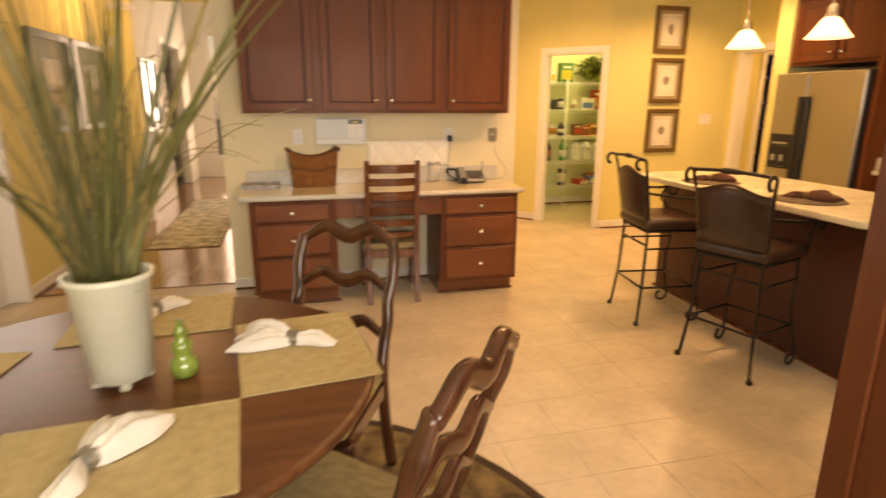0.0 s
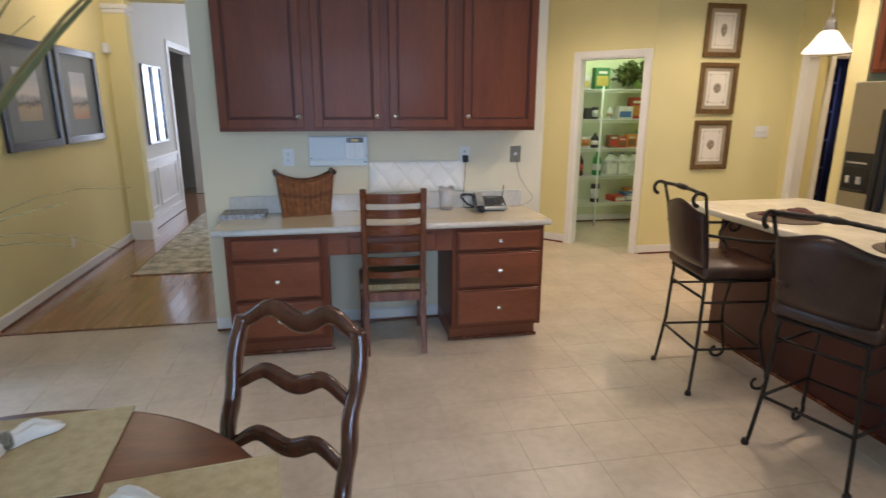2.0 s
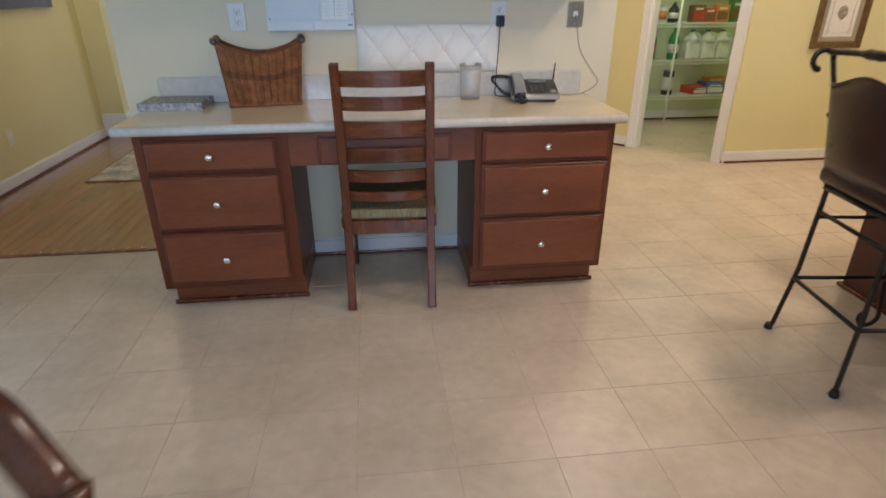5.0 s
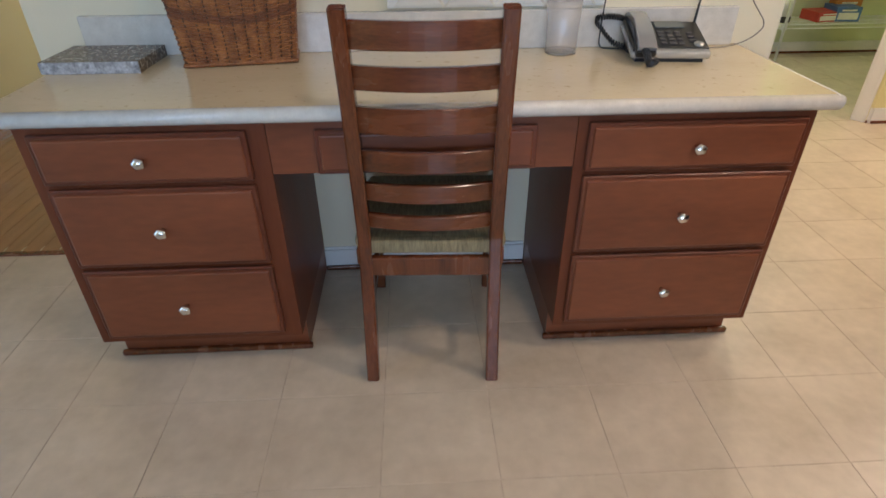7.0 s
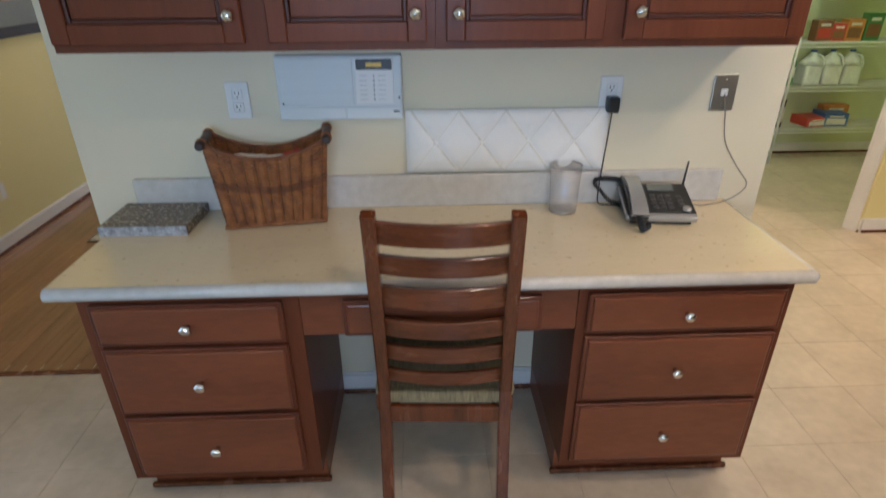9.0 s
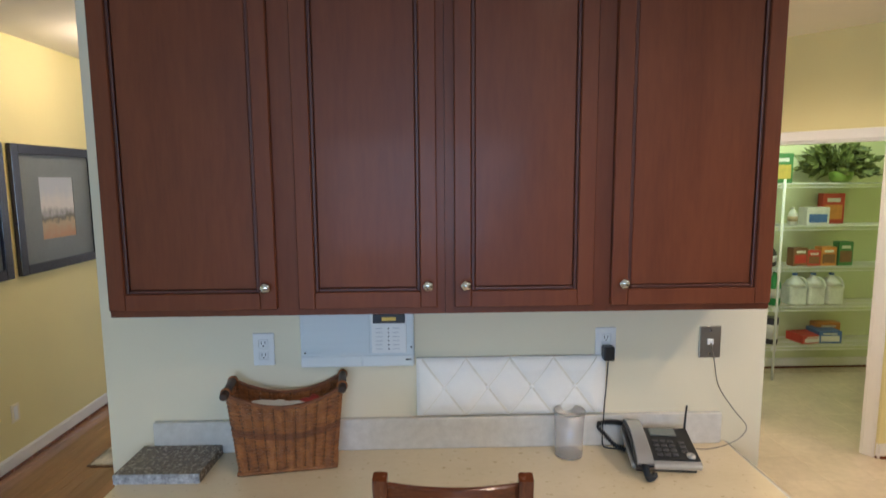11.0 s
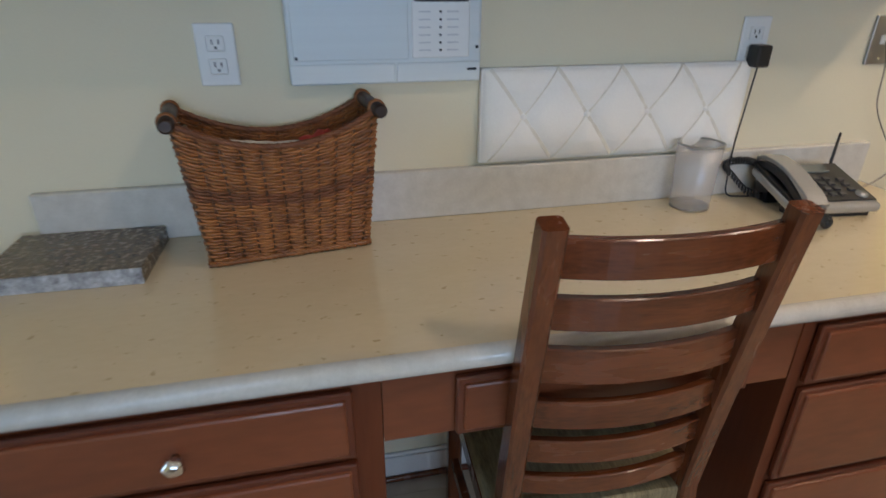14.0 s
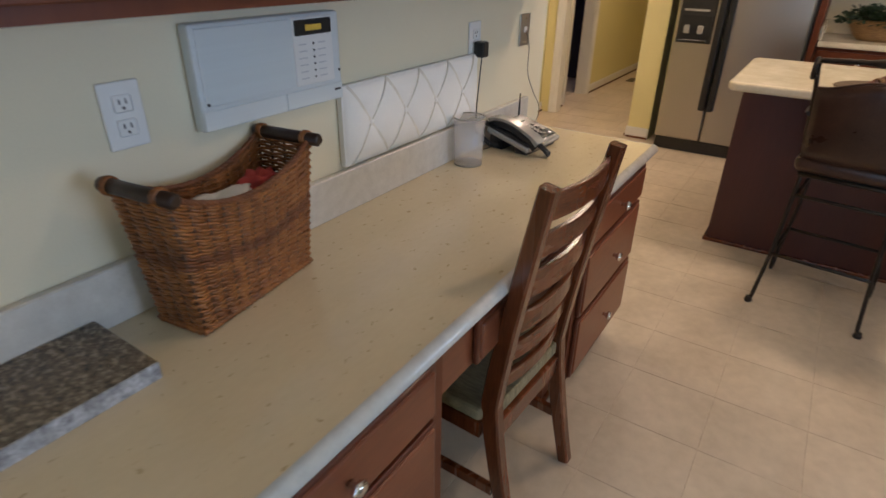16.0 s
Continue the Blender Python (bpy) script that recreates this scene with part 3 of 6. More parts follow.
tagged(part("folded_cloth", crumple(0.430, 3.885, 1.022, 0.105, 0.038, 0.030, 2, 4, 0.45), CLOTH), "crumpled white cloth inside the wicker basket", "cloth")
tagged(part("folded_cloth", crumple(0.565, 3.905, 1.024, 0.045, 0.028, 0.035, 7, 4, 0.45), RED), "small red and white cloth inside the wicker basket", "cloth")

# granite sample slab
GRAN = mat("brown_granite", (0.045, 0.032, 0.024), 0.26, vary=0.7, scale=85, bscale=170, second=(0.31, 0.24, 0.17), mix=0.6)
GRANE = mat("rough_grey_granite", (0.20, 0.20, 0.21), 0.75, vary=0.8, scale=70, bscale=130, second=(0.72, 0.73, 0.76), bump=0.6, mix=0.8)
g = thing("granite_slab", 0.09, 3.87, DZ, "speckled brown granite sample slab with a rough grey edge lying on the desk", "stone slab", turn=-1)
part("slab", box(-0.145, 0.128, -0.090, 0.105, 0.0, 0.033, 0.001, 1), GRAN, g, local=True)
part("rough_edge", box(-0.146, 0.1285, -0.0935, -0.0895, 0.0005, 0.0325, 0.001, 1), GRANE, g, "rough grey speckled edge", local=True)


# wall plates
def outlet(x, z, label):
    t = thing("wall_outlet", x, 4.0, z, label, "outlet", "desk wall outlets")
    part("plate", box(x - 0.037, x + 0.037, 3.993, 3.9995, z - 0.058, z + 0.058, 0.003, 2), PLASTIC, t)
    for dz in (-0.021, 0.021):
        s = part("socket", box(x - 0.017, x + 0.017, 3.9905, 3.9935, z + dz - 0.015, z + dz + 0.015, 0.004, 2), PLASTIC, t)
        for dx in (-0.006, 0.006):
            part("slot", box(x + dx - 0.0012, x + dx + 0.0012, 3.9898, 3.9908, z + dz - 0.001, z + dz + 0.008), BLACK, s)
        part("ground_hole", box(x - 0.0022, x + 0.0022, 3.9898, 3.9908, z + dz - 0.010, z + dz - 0.005), BLACK, s)
    return t


outlet(0.373, 1.197, "white double wall outlet above the basket")
outlet(1.575, 1.200, "white double wall outlet with a black adapter plugged in")
jk = thing("phone_jack_plate", 1.950, 4.0, 1.2, "brushed steel phone jack plate on the wall", "wall plate")
part("plate", box(1.911, 1.989, 3.993, 3.9995, 1.142, 1.258, 0.003, 2), STEEL, jk)
part("jack", box(1.938, 1.962, 3.990, 3.994, 1.190, 1.212, 0.002, 1), PLASTIC, jk)
for dz in (-0.042, 0.042):
    part("screw", box(1.947, 1.953, 3.991, 3.994, 1.197 + dz, 1.203 + dz, 0.001, 1), CHROME, jk)

# intercom
PANELW = mat("cool_white_plastic", (0.66, 0.71, 0.72), 0.38, vary=0.02, scale=8, bump=0.05, bscale=60, stretch=(0.2, 1, 12))
ic = thing("intercom_panel", 0.70, 4.0, 1.23, "white wall intercom panel with a small amber display and buttons", "intercom")
part("housing", box(0.506, 0.898, 3.968, 3.9995, 1.137, 1.336, 0.006, 2), PANELW, ic)
part("speaker_cover", box(0.516, 0.745, 3.9655, 3.969, 1.184, 1.328, 0.002, 1), PANELW, ic)
for k in range(30):
    part("louvre", box(0.524, 0.735, 3.9642, 3.9660, 1.190 + k * 0.0045, 1.1922 + k * 0.0045), PANELW, ic)
part("lower_flap", box(0.508, 0.716, 3.9655, 3.969, 1.139, 1.178, 0.002, 1), PANELW, ic)
part("lower_cover", box(0.719, 0.896, 3.9655, 3.969, 1.139, 1.178, 0.002, 1), PANELW, ic)
kp = part("keypad", box(0.752, 0.872, 3.9655, 3.969, 1.186, 1.330, 0.002, 1), PLASTIC, ic)
disp = part("display_window", box(0.757, 0.868, 3.9635, 3.966, 1.292, 1.324, 0.002, 1), BLACK, ic, "black display window")
part("display", box(0.788, 0.836, 3.9625, 3.9637, 1.301, 1.313), plain("amber_display", (0.50, 0.34, 0.05), 0.4, 0, 0.25), disp, "amber lit display")
for r in range(6):
    for c in range(2):
        part("legend", box(0.766 + c * 0.058, 0.790 + c * 0.058, 3.9648, 3.9656, 1.200 + r * 0.0145, 1.2025 + r * 0.0145), plain("grey_print", (0.55, 0.56, 0.58), 0.6), kp)
    part("button", box(0.808, 0.813, 3.9640, 3.9656, 1.199 + r * 0.0145, 1.2035 + r * 0.0145, 0.001, 1), BLACK, kp)
for x, z in ((0.522, 1.190), (0.888, 1.206)):
    part("screw", box(x - 0.003, x + 0.003, 3.964, 3.9665, z - 0.003, z + 0.003, 0.001, 1), BLACK, ic)
part("maker_mark", box(0.868, 0.888, 3.9645, 3.9656, 1.160, 1.165), BLACK, ic)

# padded ribbon board
PAD = mat("white_padded_fabric", (0.86, 0.85, 0.81), 0.9, vary=0.03, scale=6, bump=0.15, bscale=200)
RIB = mat("cream_ribbon", (0.74, 0.71, 0.63), 0.6, vary=0.1, scale=20)
mb = thing("memo_board", 1.24, 3.98, 0.935, "white padded memo board with crossed cream ribbons leaning above the backsplash", "memo board")
BX0, BX1, BZ0, BZ1 = 0.906, 1.572, 0.953, 1.158
bm = bmesh.new()
nx, nz = 132, 40
grid = []
for j in range(nz + 1):
    row = []
    for i in range(nx + 1):
        u, v = i / nx, j / nz
        a_, b_ = (u - 0.143) / 0.231 + (v - 0.5), (u - 0.143) / 0.231 - (v - 0.5)
        d = min(abs(a_ - round(a_)), abs(b_ - round(b_)))
        tuft = math.exp(-(((a_ - round(a_)) ** 2 + (b_ - round(b_)) ** 2) * 60))
        edge = min(u * 14, (1 - u) * 14, v * 5, (1 - v) * 5, 1.0)
        depth = 0.022 * math.sqrt(max(edge, 0.0)) * (0.62 + 0.38 * min(1.0, d * 4.5) ** 0.6) * (1 - 0.35 * tuft)
        row.append(bm.verts.new((BX0 + u * (BX1 - BX0), 3.982 - depth, BZ0 + v * (BZ1 - BZ0))))
    grid.append(row)
for j in range(nz):
    for i in range(nx):
        bm.faces.new((grid[j][i], grid[j][i + 1], grid[j + 1][i + 1], grid[j + 1][i])).smooth = True
part("padding", bm, PAD, mb)
part("backing", box(BX0 - 0.002, BX1 + 0.002, 3.980, 3.9985, BZ0 - 0.002, BZ1 + 0.002, 0.002, 1), PAD, mb)
for k in range(-1, 6):
    for sgn in (1, -1):
        pts = []
        for j in range(25):
            v = j / 24
            u = 0.143 + 0.231 * (k + sgn * (v - 0.5))
            if 0.004 <= u <= 0.996:
                edge = min(1.0, v * 5, (1 - v) * 5, u * 14, (1 - u) * 14)
                lift = 0.0145 * math.sqrt(max(edge, 0.0)) - 0.004 * math.exp(-((v - 0.5) ** 2) * 90)
                pts.append((BX0 + u * (BX1 - BX0), 3.982 - lift - 0.0015, BZ0 + v * (BZ1 - BZ0)))
        if len(pts) > 5:
            part("ribbon", bar(pts, 0.0018, 0.0075, up=(0.6, 0, 0.8)), RIB, mb)
for k in range(4):
    part("button", moved(lathe([(0.008, 0), (0.007, 0.004), (0.0, 0.006)], sides=12), Matrix.Translation((BX0 + (0.143 + 0.231 * k) * (BX1 - BX0), 3.9715, (BZ0 + BZ1) / 2)) @ Matrix.Rotation(radians(90), 4, 'X')), PAD, mb, "fabric-covered button")

# mesh pencil cup
MESHM = bpy.data.materials.new("silver_wire_mesh")
MESHM.use_nodes = True
nt = MESHM.node_tree
tr_, mx_ = nt.nodes.new("ShaderNodeBsdfTransparent"), nt.nodes.new("ShaderNodeMixShader")
mx_.inputs[0].default_value = 0.28
pb = nt.nodes["Principled BSDF"]
pb.inputs["Base Color"].default_value, pb.inputs["Metallic"].default_value, pb.inputs["Roughness"].default_value = (0.80, 0.80, 0.81, 1), 0.5, 0.42
nt.links.new(tr_.outputs[0], mx_.inputs[1])
nt.links.new(pb.outputs[0], mx_.inputs[2])
nt.links.new(mx_.outputs[0], nt.nodes["Material Output"].inputs[0])
CUPX, CUPY = 1.432, 3.920
cup = thing("pencil_cup", CUPX, CUPY, DZ, "silver wire-mesh pencil cup standing empty on the desk", "cup")
part("mesh_wall", lathe([(0.047, 0.004), (0.048, 0.06), (0.0525, 0.158), (0.0515, 0.158), (0.047, 0.06), (0.046, 0.005)], (CUPX, CUPY, DZ), 32), MESHM, cup, "see-through wire mesh")
part("rim", tube([(CUPX + 0.0525 * math.cos(a), CUPY + 0.0525 * math.sin(a), DZ + 0.159) for a in [2 * math.pi * k / 32 for k in range(32)]], 0.0025, 6, True), STEEL, cup)
part("base", lathe([(0.046, 0.0), (0.0465, 0.006), (0.044, 0.008), (0.0, 0.008)], (CUPX, CUPY, DZ), 32), STEEL, cup)

# telephone
SILVER = plain("silver_plastic", (0.50, 0.50, 0.49), 0.26, 0.55)
KEYMAT = plain("dark_grey_keys", (0.06, 0.06, 0.065), 0.4)
ph = thing("desk_telephone", 1.718, 3.868, DZ, "silver and black corded desk telephone with a raised display", "telephone", turn=-6)
part("base", moved(box(-0.095, 0.115, -0.080, 0.090, 0.004, 0.026, 0.008, 3), Matrix.Rotation(radians(15), 4, 'X') @ Matrix.Translation((0, 0, 0.026))), SILVER, ph, local=True)
part("foot", join(box(-0.08, 0.10, 0.02, 0.07, 0.0, 0.044), box(-0.08, 0.10, -0.075, -0.03, 0.0, 0.020)), BLACK, ph, local=True)
tilt = Matrix.Rotation(radians(15), 4, 'X') @ Matrix.Translation((0, 0, 0.026))
kp = part("key_panel", moved(box(-0.028, 0.112, -0.062, 0.088, 0.025, 0.029, 0.002, 1), tilt), BLACK, ph, "black key panel", local=True)
part("screen", moved(box(-0.012, 0.070, 0.046, 0.080, 0.028, 0.034, 0.002, 1), tilt), plain("grey_screen", (0.16, 0.18, 0.17), 0.2), ph, "grey display", local=True)
for r in range(4):
    for c in range(3):
        part("key", moved(box(-0.012 + c * 0.023, 0.005 + c * 0.023, -0.046 + r * 0.02, -0.033 + r * 0.02, 0.028, 0.033, 0.002, 1), tilt), KEYMAT, ph, local=True)
for r in range(3):
    part("side_key", moved(box(0.066, 0.084, -0.03 + r * 0.02, -0.018 + r * 0.02, 0.028, 0.033, 0.002, 1), tilt), KEYMAT, ph, local=True)
part("dial", moved(lathe([(0.014, 0), (0.013, 0.006), (0, 0.007)], (0.088, -0.042, 0.026), 16), tilt), SILVER, ph, local=True)
part("antenna", tube([(0.108, 0.078, 0.03), (0.112, 0.082, 0.075), (0.118, 0.086, 0.145)], [0.005, 0.004, 0.003], 8), BLACK, ph, local=True)
part("cradle", moved(box(-0.094, -0.032, -0.078, 0.088, 0.024, 0.036, 0.006, 2), tilt), BLACK, ph, local=True)
lift = Matrix.Translation((0, 0, 0.024)) @ Matrix.Rotation(radians(13), 4, 'X')
hs = part("handset", moved(bar(curve([(-0.062, -0.105, 0.040), (-0.062, -0.07, 0.056), (-0.062, 0.0, 0.068), (-0.062, 0.06, 0.062), (-0.062, 0.088, 0.046)], 5), [0.042 + 0.008 * abs(k / 10 - 1) for k in range(21)], [0.013 + 0.008 * (abs(k / 10 - 1) ** 2) for k in range(21)]), lift), SILVER, ph, "silver-backed handset", local=True)
part("handset_underside", moved(bar(curve([(-0.062, -0.104, 0.026), (-0.062, -0.07, 0.042), (-0.062, 0.0, 0.056), (-0.062, 0.06, 0.049), (-0.062, 0.086, 0.030)], 5), 0.052, 0.020), lift), BLACK, hs)
coil = []
for k in range(120):
    u = k / 119
    p = Vector((-0.066 - 0.008 * math.sin(u * 3.0), -0.108 - 0.035 * math.sin(u * 2.8), 0.036 - 0.028 * min(1, u * 2)))
    p.x += 0.030 * u
    coil.append(p + Vector((0.009 * math.cos(k * 1.1), 0.0, 0.009 * math.sin(k * 1.1) + 0.006)))
part("coiled_cord", tube(coil, 0.0022, 5), BLACK, ph, local=True)
loop = curve([(-0.075, 0.088, 0.075), (-0.105, 0.078, 0.085), (-0.140, 0.072, 0.088), (-0.170, 0.068, 0.080), (-0.150, 0.055, 0.055), (-0.120, 0.045, 0.025), (-0.085, 0.035, 0.012)], 26)
coil2 = [p + Vector((0.002 * math.cos(k * 1.1), 0.008 * math.cos(k * 1.1), 0.008 * math.sin(k * 1.1))) for k, p in enumerate(loop)]
part("coiled_cord", tube(coil2, 0.0022, 5), BLACK, ph, local=True)
ph.scale = (1.08, 1.08, 1.08)
ad = thing("power_adapter", 1.578, 3.97, 1.17, "black plug-in power adapter with a thin black cord", "adapter")
part("body", box(1.558, 1.596, 3.950, 3.9895, 1.148, 1.198, 0.006, 3), BLACK, ad)
part("cord", tube(curve([(1.577, 3.966, 1.150), (1.575, 3.972, 1.06), (1.570, 3.975, 0.96), (1.564, 3.966, 0.88), (1.566, 3.958, 0.836), (1.60, 3.950, 0.8295), (1.67, 3.940, 0.831), (1.71, 3.935, 0.838)], 8), 0.0022, 6), BLACK, ad)
wc = thing("phone_line_cord", 1.95, 3.98, 0.82, "thin grey phone cord looping from the wall jack to the telephone", "cord")
part("cord", tube(curve([(1.950, 3.988, 1.198), (1.958, 3.975, 1.14), (1.985, 3.985, 1.04), (2.040, 3.980, 0.955), (2.085, 3.97, 0.895), (2.06, 3.955, 0.862), (2.005, 3.945, 0.838), (1.93, 3.93, 0.8305), (1.872, 3.92, 0.838)], 8), 0.0018, 6), plain("grey_cord", (0.22, 0.19, 0.15), 0.6), wc)


# ---- trim ----
def base_run(p, q, h=0.095, name="baseboard"):
    """A baseboard with a rounded cap and a wooden shoe, in front of a wall face that runs from p to q (room on the right-hand side)."""
    a, b = Vector((*p, 0)), Vector((*q, 0))
    d = b - a
    m = Matrix.Translation(a) @ Matrix.Rotation(math.atan2(d.y, d.x), 4, 'Z')
    ob = structure(name, moved(join(box(0, d.length, -0.014, -0.0005, 0, h - 0.012), box(0, d.length, -0.010, -0.0005, h - 0.012, h, 0.004, 2)), m), WHITE, "white painted baseboard", "baseboard")
    part("shoe_moulding", moved(box(0, d.length, -0.028, -0.014, 0, 0.018, 0.005, 2), m), CHAIRW, ob, "brown wooden shoe moulding")
    return ob


base_run((WX0, 4.0), (0.010, 4.0))
base_run((0.612, 4.0), (1.383, 4.0))
base_run((2.0, 4.0), (WX1, 4.0))
base_run((-1.66, 4.08), (-1.66, 7.0))
base_run((PA.x, PA.y), (PA.x + pdir.x * (PD0 - 0.07), PA.y + pdir.y * (PD0 - 0.07)))
base_run((PA.x + pdir.x * (PD1 + 0.07), PA.y + pdir.y * (PD1 + 0.07)), (PB.x, PB.y))
base_run((3.80, 5.40), (5.40, 5.40))
base_run((5.0, 4.36), (5.0, 4.17))
base_run((5.58, 4.36), (5.0, 4.36))
base_run((2.74, 7.12), (5.28, 7.12))
base_run((5.52, 5.30), (5.70, 5.30))
base_run((6.51, 5.30), (8.68, 5.30))
base_run((WX1, 6.50), (2.80, 6.50))


def casing(name, m, x0, x1, z1, w=0.066, depth=0.12, label="white painted door casing"):
    """Casing and jamb round an opening from x0 to x1, up to z1, in a wall's own run."""
    bms = [box(x0 - w, x0, -0.018, -0.0005, 0, z1 + w, 0.004, 2), box(x1, x1 + w, -0.018, -0.0005, 0, z1 + w, 0.004, 2), box(x0, x1, -0.0175, -0.0005, z1, z1 + w, 0.004, 2),
           box(x0 - 0.001, x0 + 0.015, -0.004, depth + 0.004, 0, z1), box(x1 - 0.015, x1 + 0.001, -0.004, depth + 0.004, 0, z1), box(x0 + 0.015, x1 - 0.015, -0.004, depth + 0.004, z1 - 0.015, z1 + 0.001),
           box(x0 - w + 0.006, x0 - w + 0.018, -0.023, -0.017, 0, z1 + w - 0.006, 0.002, 1), box(x1 + w - 0.018, x1 + w - 0.006, -0.023, -0.017, 0, z1 + w - 0.006, 0.002, 1)]
    return structure(name, moved(join(*bms), m), WHITE, label, "door frame")


casing("pantry_casing", pm, PD0, PD1, PDZ, label="white painted casing of the open pantry doorway")
om = Matrix.Translation((5.40, 5.40, 0)) @ Matrix.Rotation(radians(-90), 4, 'Z')
casing("opening_casing", om, 0.16, 0.97, 2.03, label="white painted casing of the back-hall opening")
casing("hall_door_casing", Matrix.Translation((5.52, 5.30, 0)), 0.25, 0.92, 2.03, label="white painted casing of the dark doorway")
lm = Matrix.Translation((-1.80, 2.10, 0)) @ Matrix.Rotation(radians(90), 4, 'Z')
casing("glazed_door_casing", lm, 0.0, 1.83, 2.06, w=0.10, label="white painted casing of the glazed patio door")
structure("hall_wall_end_casing", join(box(-1.80, -1.632, 4.030, 4.0690, 0, 2.075, 0.004, 2), box(-1.6595, -1.634, 4.0695, 4.0795, 0, 2.07)), WHITE, "wide white casing on the end of the hall wall", "trim")
GLASS = bpy.data.materials.new("clear_glass")
GLASS.use_nodes = True
gb = GLASS.node_tree.nodes["Principled BSDF"]
gb.inputs["Transmission Weight"].default_value, gb.inputs["Roughness"].default_value, gb.inputs["IOR"].default_value = 1.0, 0.0, 1.45


def glazed(name, m, x0, x1, z0, z1, cols, label):
    ob = structure(name, moved(join(box(x0, x0 + 0.06, 0.03, 0.07, z0, z1), box(x1 - 0.06, x1, 0.03, 0.07, z0, z1), box(x0, x1, 0.031, 0.069, z0, z0 + 0.08), box(x0, x1, 0.031, 0.069, z1 - 0.06, z1),
                                    *[box(x0 + (x1 - x0) * k / cols - 0.03, x0 + (x1 - x0) * k / cols + 0.03, 0.032, 0.068, z0, z1) for k in range(1, cols)]), m), WHITE, label, "window")
    for k in range(cols):
        p = part("pane", moved(box(x0 + (x1 - x0) * k / cols + 0.02, x0 + (x1 - x0) * (k + 1) / cols - 0.02, 0.048, 0.052, z0 + 0.06, z1 - 0.05), m), GLASS, ob, "clear glass pane")
        p.visible_shadow = False
    return ob


glazed("window_1", Matrix.Translation((2.3, -2.6, 0)) @ Matrix.Rotation(radians(180), 4, 'Z'), 0, 2.8, 0.75, 2.35, 3, "white three-part breakfast-room window")
glazed("door_1", lm, 0.02, 1.85, 0.02, 2.04, 2, "white glazed patio door")
# unseen window, added in the right-hand foyer wall to go with the fill lamp
glazed("added_side_window", Matrix.Translation((1.9, 9.9, 0)) @ Matrix.Rotation(radians(-90), 4, 'Z'), 0, 1.4, 1.1, 2.7, 2, "unseen foyer side window, added for the fill light")
glazed("window_2", Matrix.Translation((-1.25, 11.4, 0)), 0, 1.6, 0.35, 2.7, 2, "white foyer window at the end of the hall")
LAWN = mat("distant_lawn", (0.09, 0.12, 0.05), 0.95, vary=0.3, scale=0.4)
structure("ground", box(-60, 60, -60, 60, -0.4, -0.3), LAWN, "lawn outside the windows", "ground")

# ceiling lamps
LIT = plain("lit_lamp_glass", (1.0, 0.86, 0.62), 0.5, 0, 6.0)
for lx, ly, lp in DOWNLIGHTS:
    d = thing("ceiling_downlight", lx, ly, CEIL, "round white recessed ceiling lamp, lit", "ceiling light", "recessed lamps")
    part("trim_ring", lathe([(0.075, 0), (0.095, -0.004), (0.098, 0.0)], (lx, ly, CEIL), 24), WHITE, d)
    part("bulb", lathe([(0.072, 0.0), (0.072, -0.002), (0.0, -0.002)], (lx, ly, CEIL), 24), LIT, d)


# ---- pictures ----
def framed(name, m, w, h, fw, fd, fmat, mattone, inner, label, group, art=None, lip=None):
    """A framed picture in the plane x, z of m, facing -y: frame, inner lip, mat and the printed sheet."""
    t = thing(name, *m.translation, label, "picture", group)
    t.matrix_basis = m
    fr_ = part("frame", join(*[box(*a, 0.004, 2) for a in ((-w / 2, -w / 2 + fw, -fd, -0.001, -h / 2, h / 2), (w / 2 - fw, w / 2, -fd, -0.001, -h / 2, h / 2),
               (-w / 2 + fw, w / 2 - fw, -fd + 0.0005, -0.001, -h / 2, -h / 2 + fw), (-w / 2 + fw, w / 2 - fw, -fd + 0.0005, -0.001, h / 2 - fw, h / 2))]), fmat, t, local=True)
    if lip:
        a, b, c, d = w / 2 - fw, w / 2 - fw - 0.008, h / 2 - fw, h / 2 - fw - 0.008
        part("lip", join(box(-a, -b, -fd * .7, -0.002, -c, c), box(b, a, -fd * .7, -0.002, -c, c), box(-b, b, -fd * .7, -0.002, -c, -d), box(-b, b, -fd * .7, -0.002, d, c)), lip, fr_)
    iw, ih = inner[0] / 2, inner[1] / 2
    part("mount", join(box(-w / 2 + fw, -iw, -0.009, -0.002, -h / 2 + fw, h / 2 - fw), box(iw, w / 2 - fw, -0.009, -0.002, -h / 2 + fw, h / 2 - fw),
                       box(-iw, iw, -0.009, -0.002, -h / 2 + fw, -ih), box(-iw, iw, -0.009, -0.002, ih, h / 2 - fw)), mattone, t, local=True)
    if art:
        part("print", box(-iw, iw, -0.006, -0.002, -ih, ih), art, t, local=True)
    return t


BLUEF = mat("blue_black_glossy_frame", (0.016, 0.017, 0.030), 0.22, vary=0.3, scale=20, coat=0.7)
GREYMAT = mat("grey_green_mount", (0.14, 0.155, 0.145), 0.45, vary=0.08, scale=6)


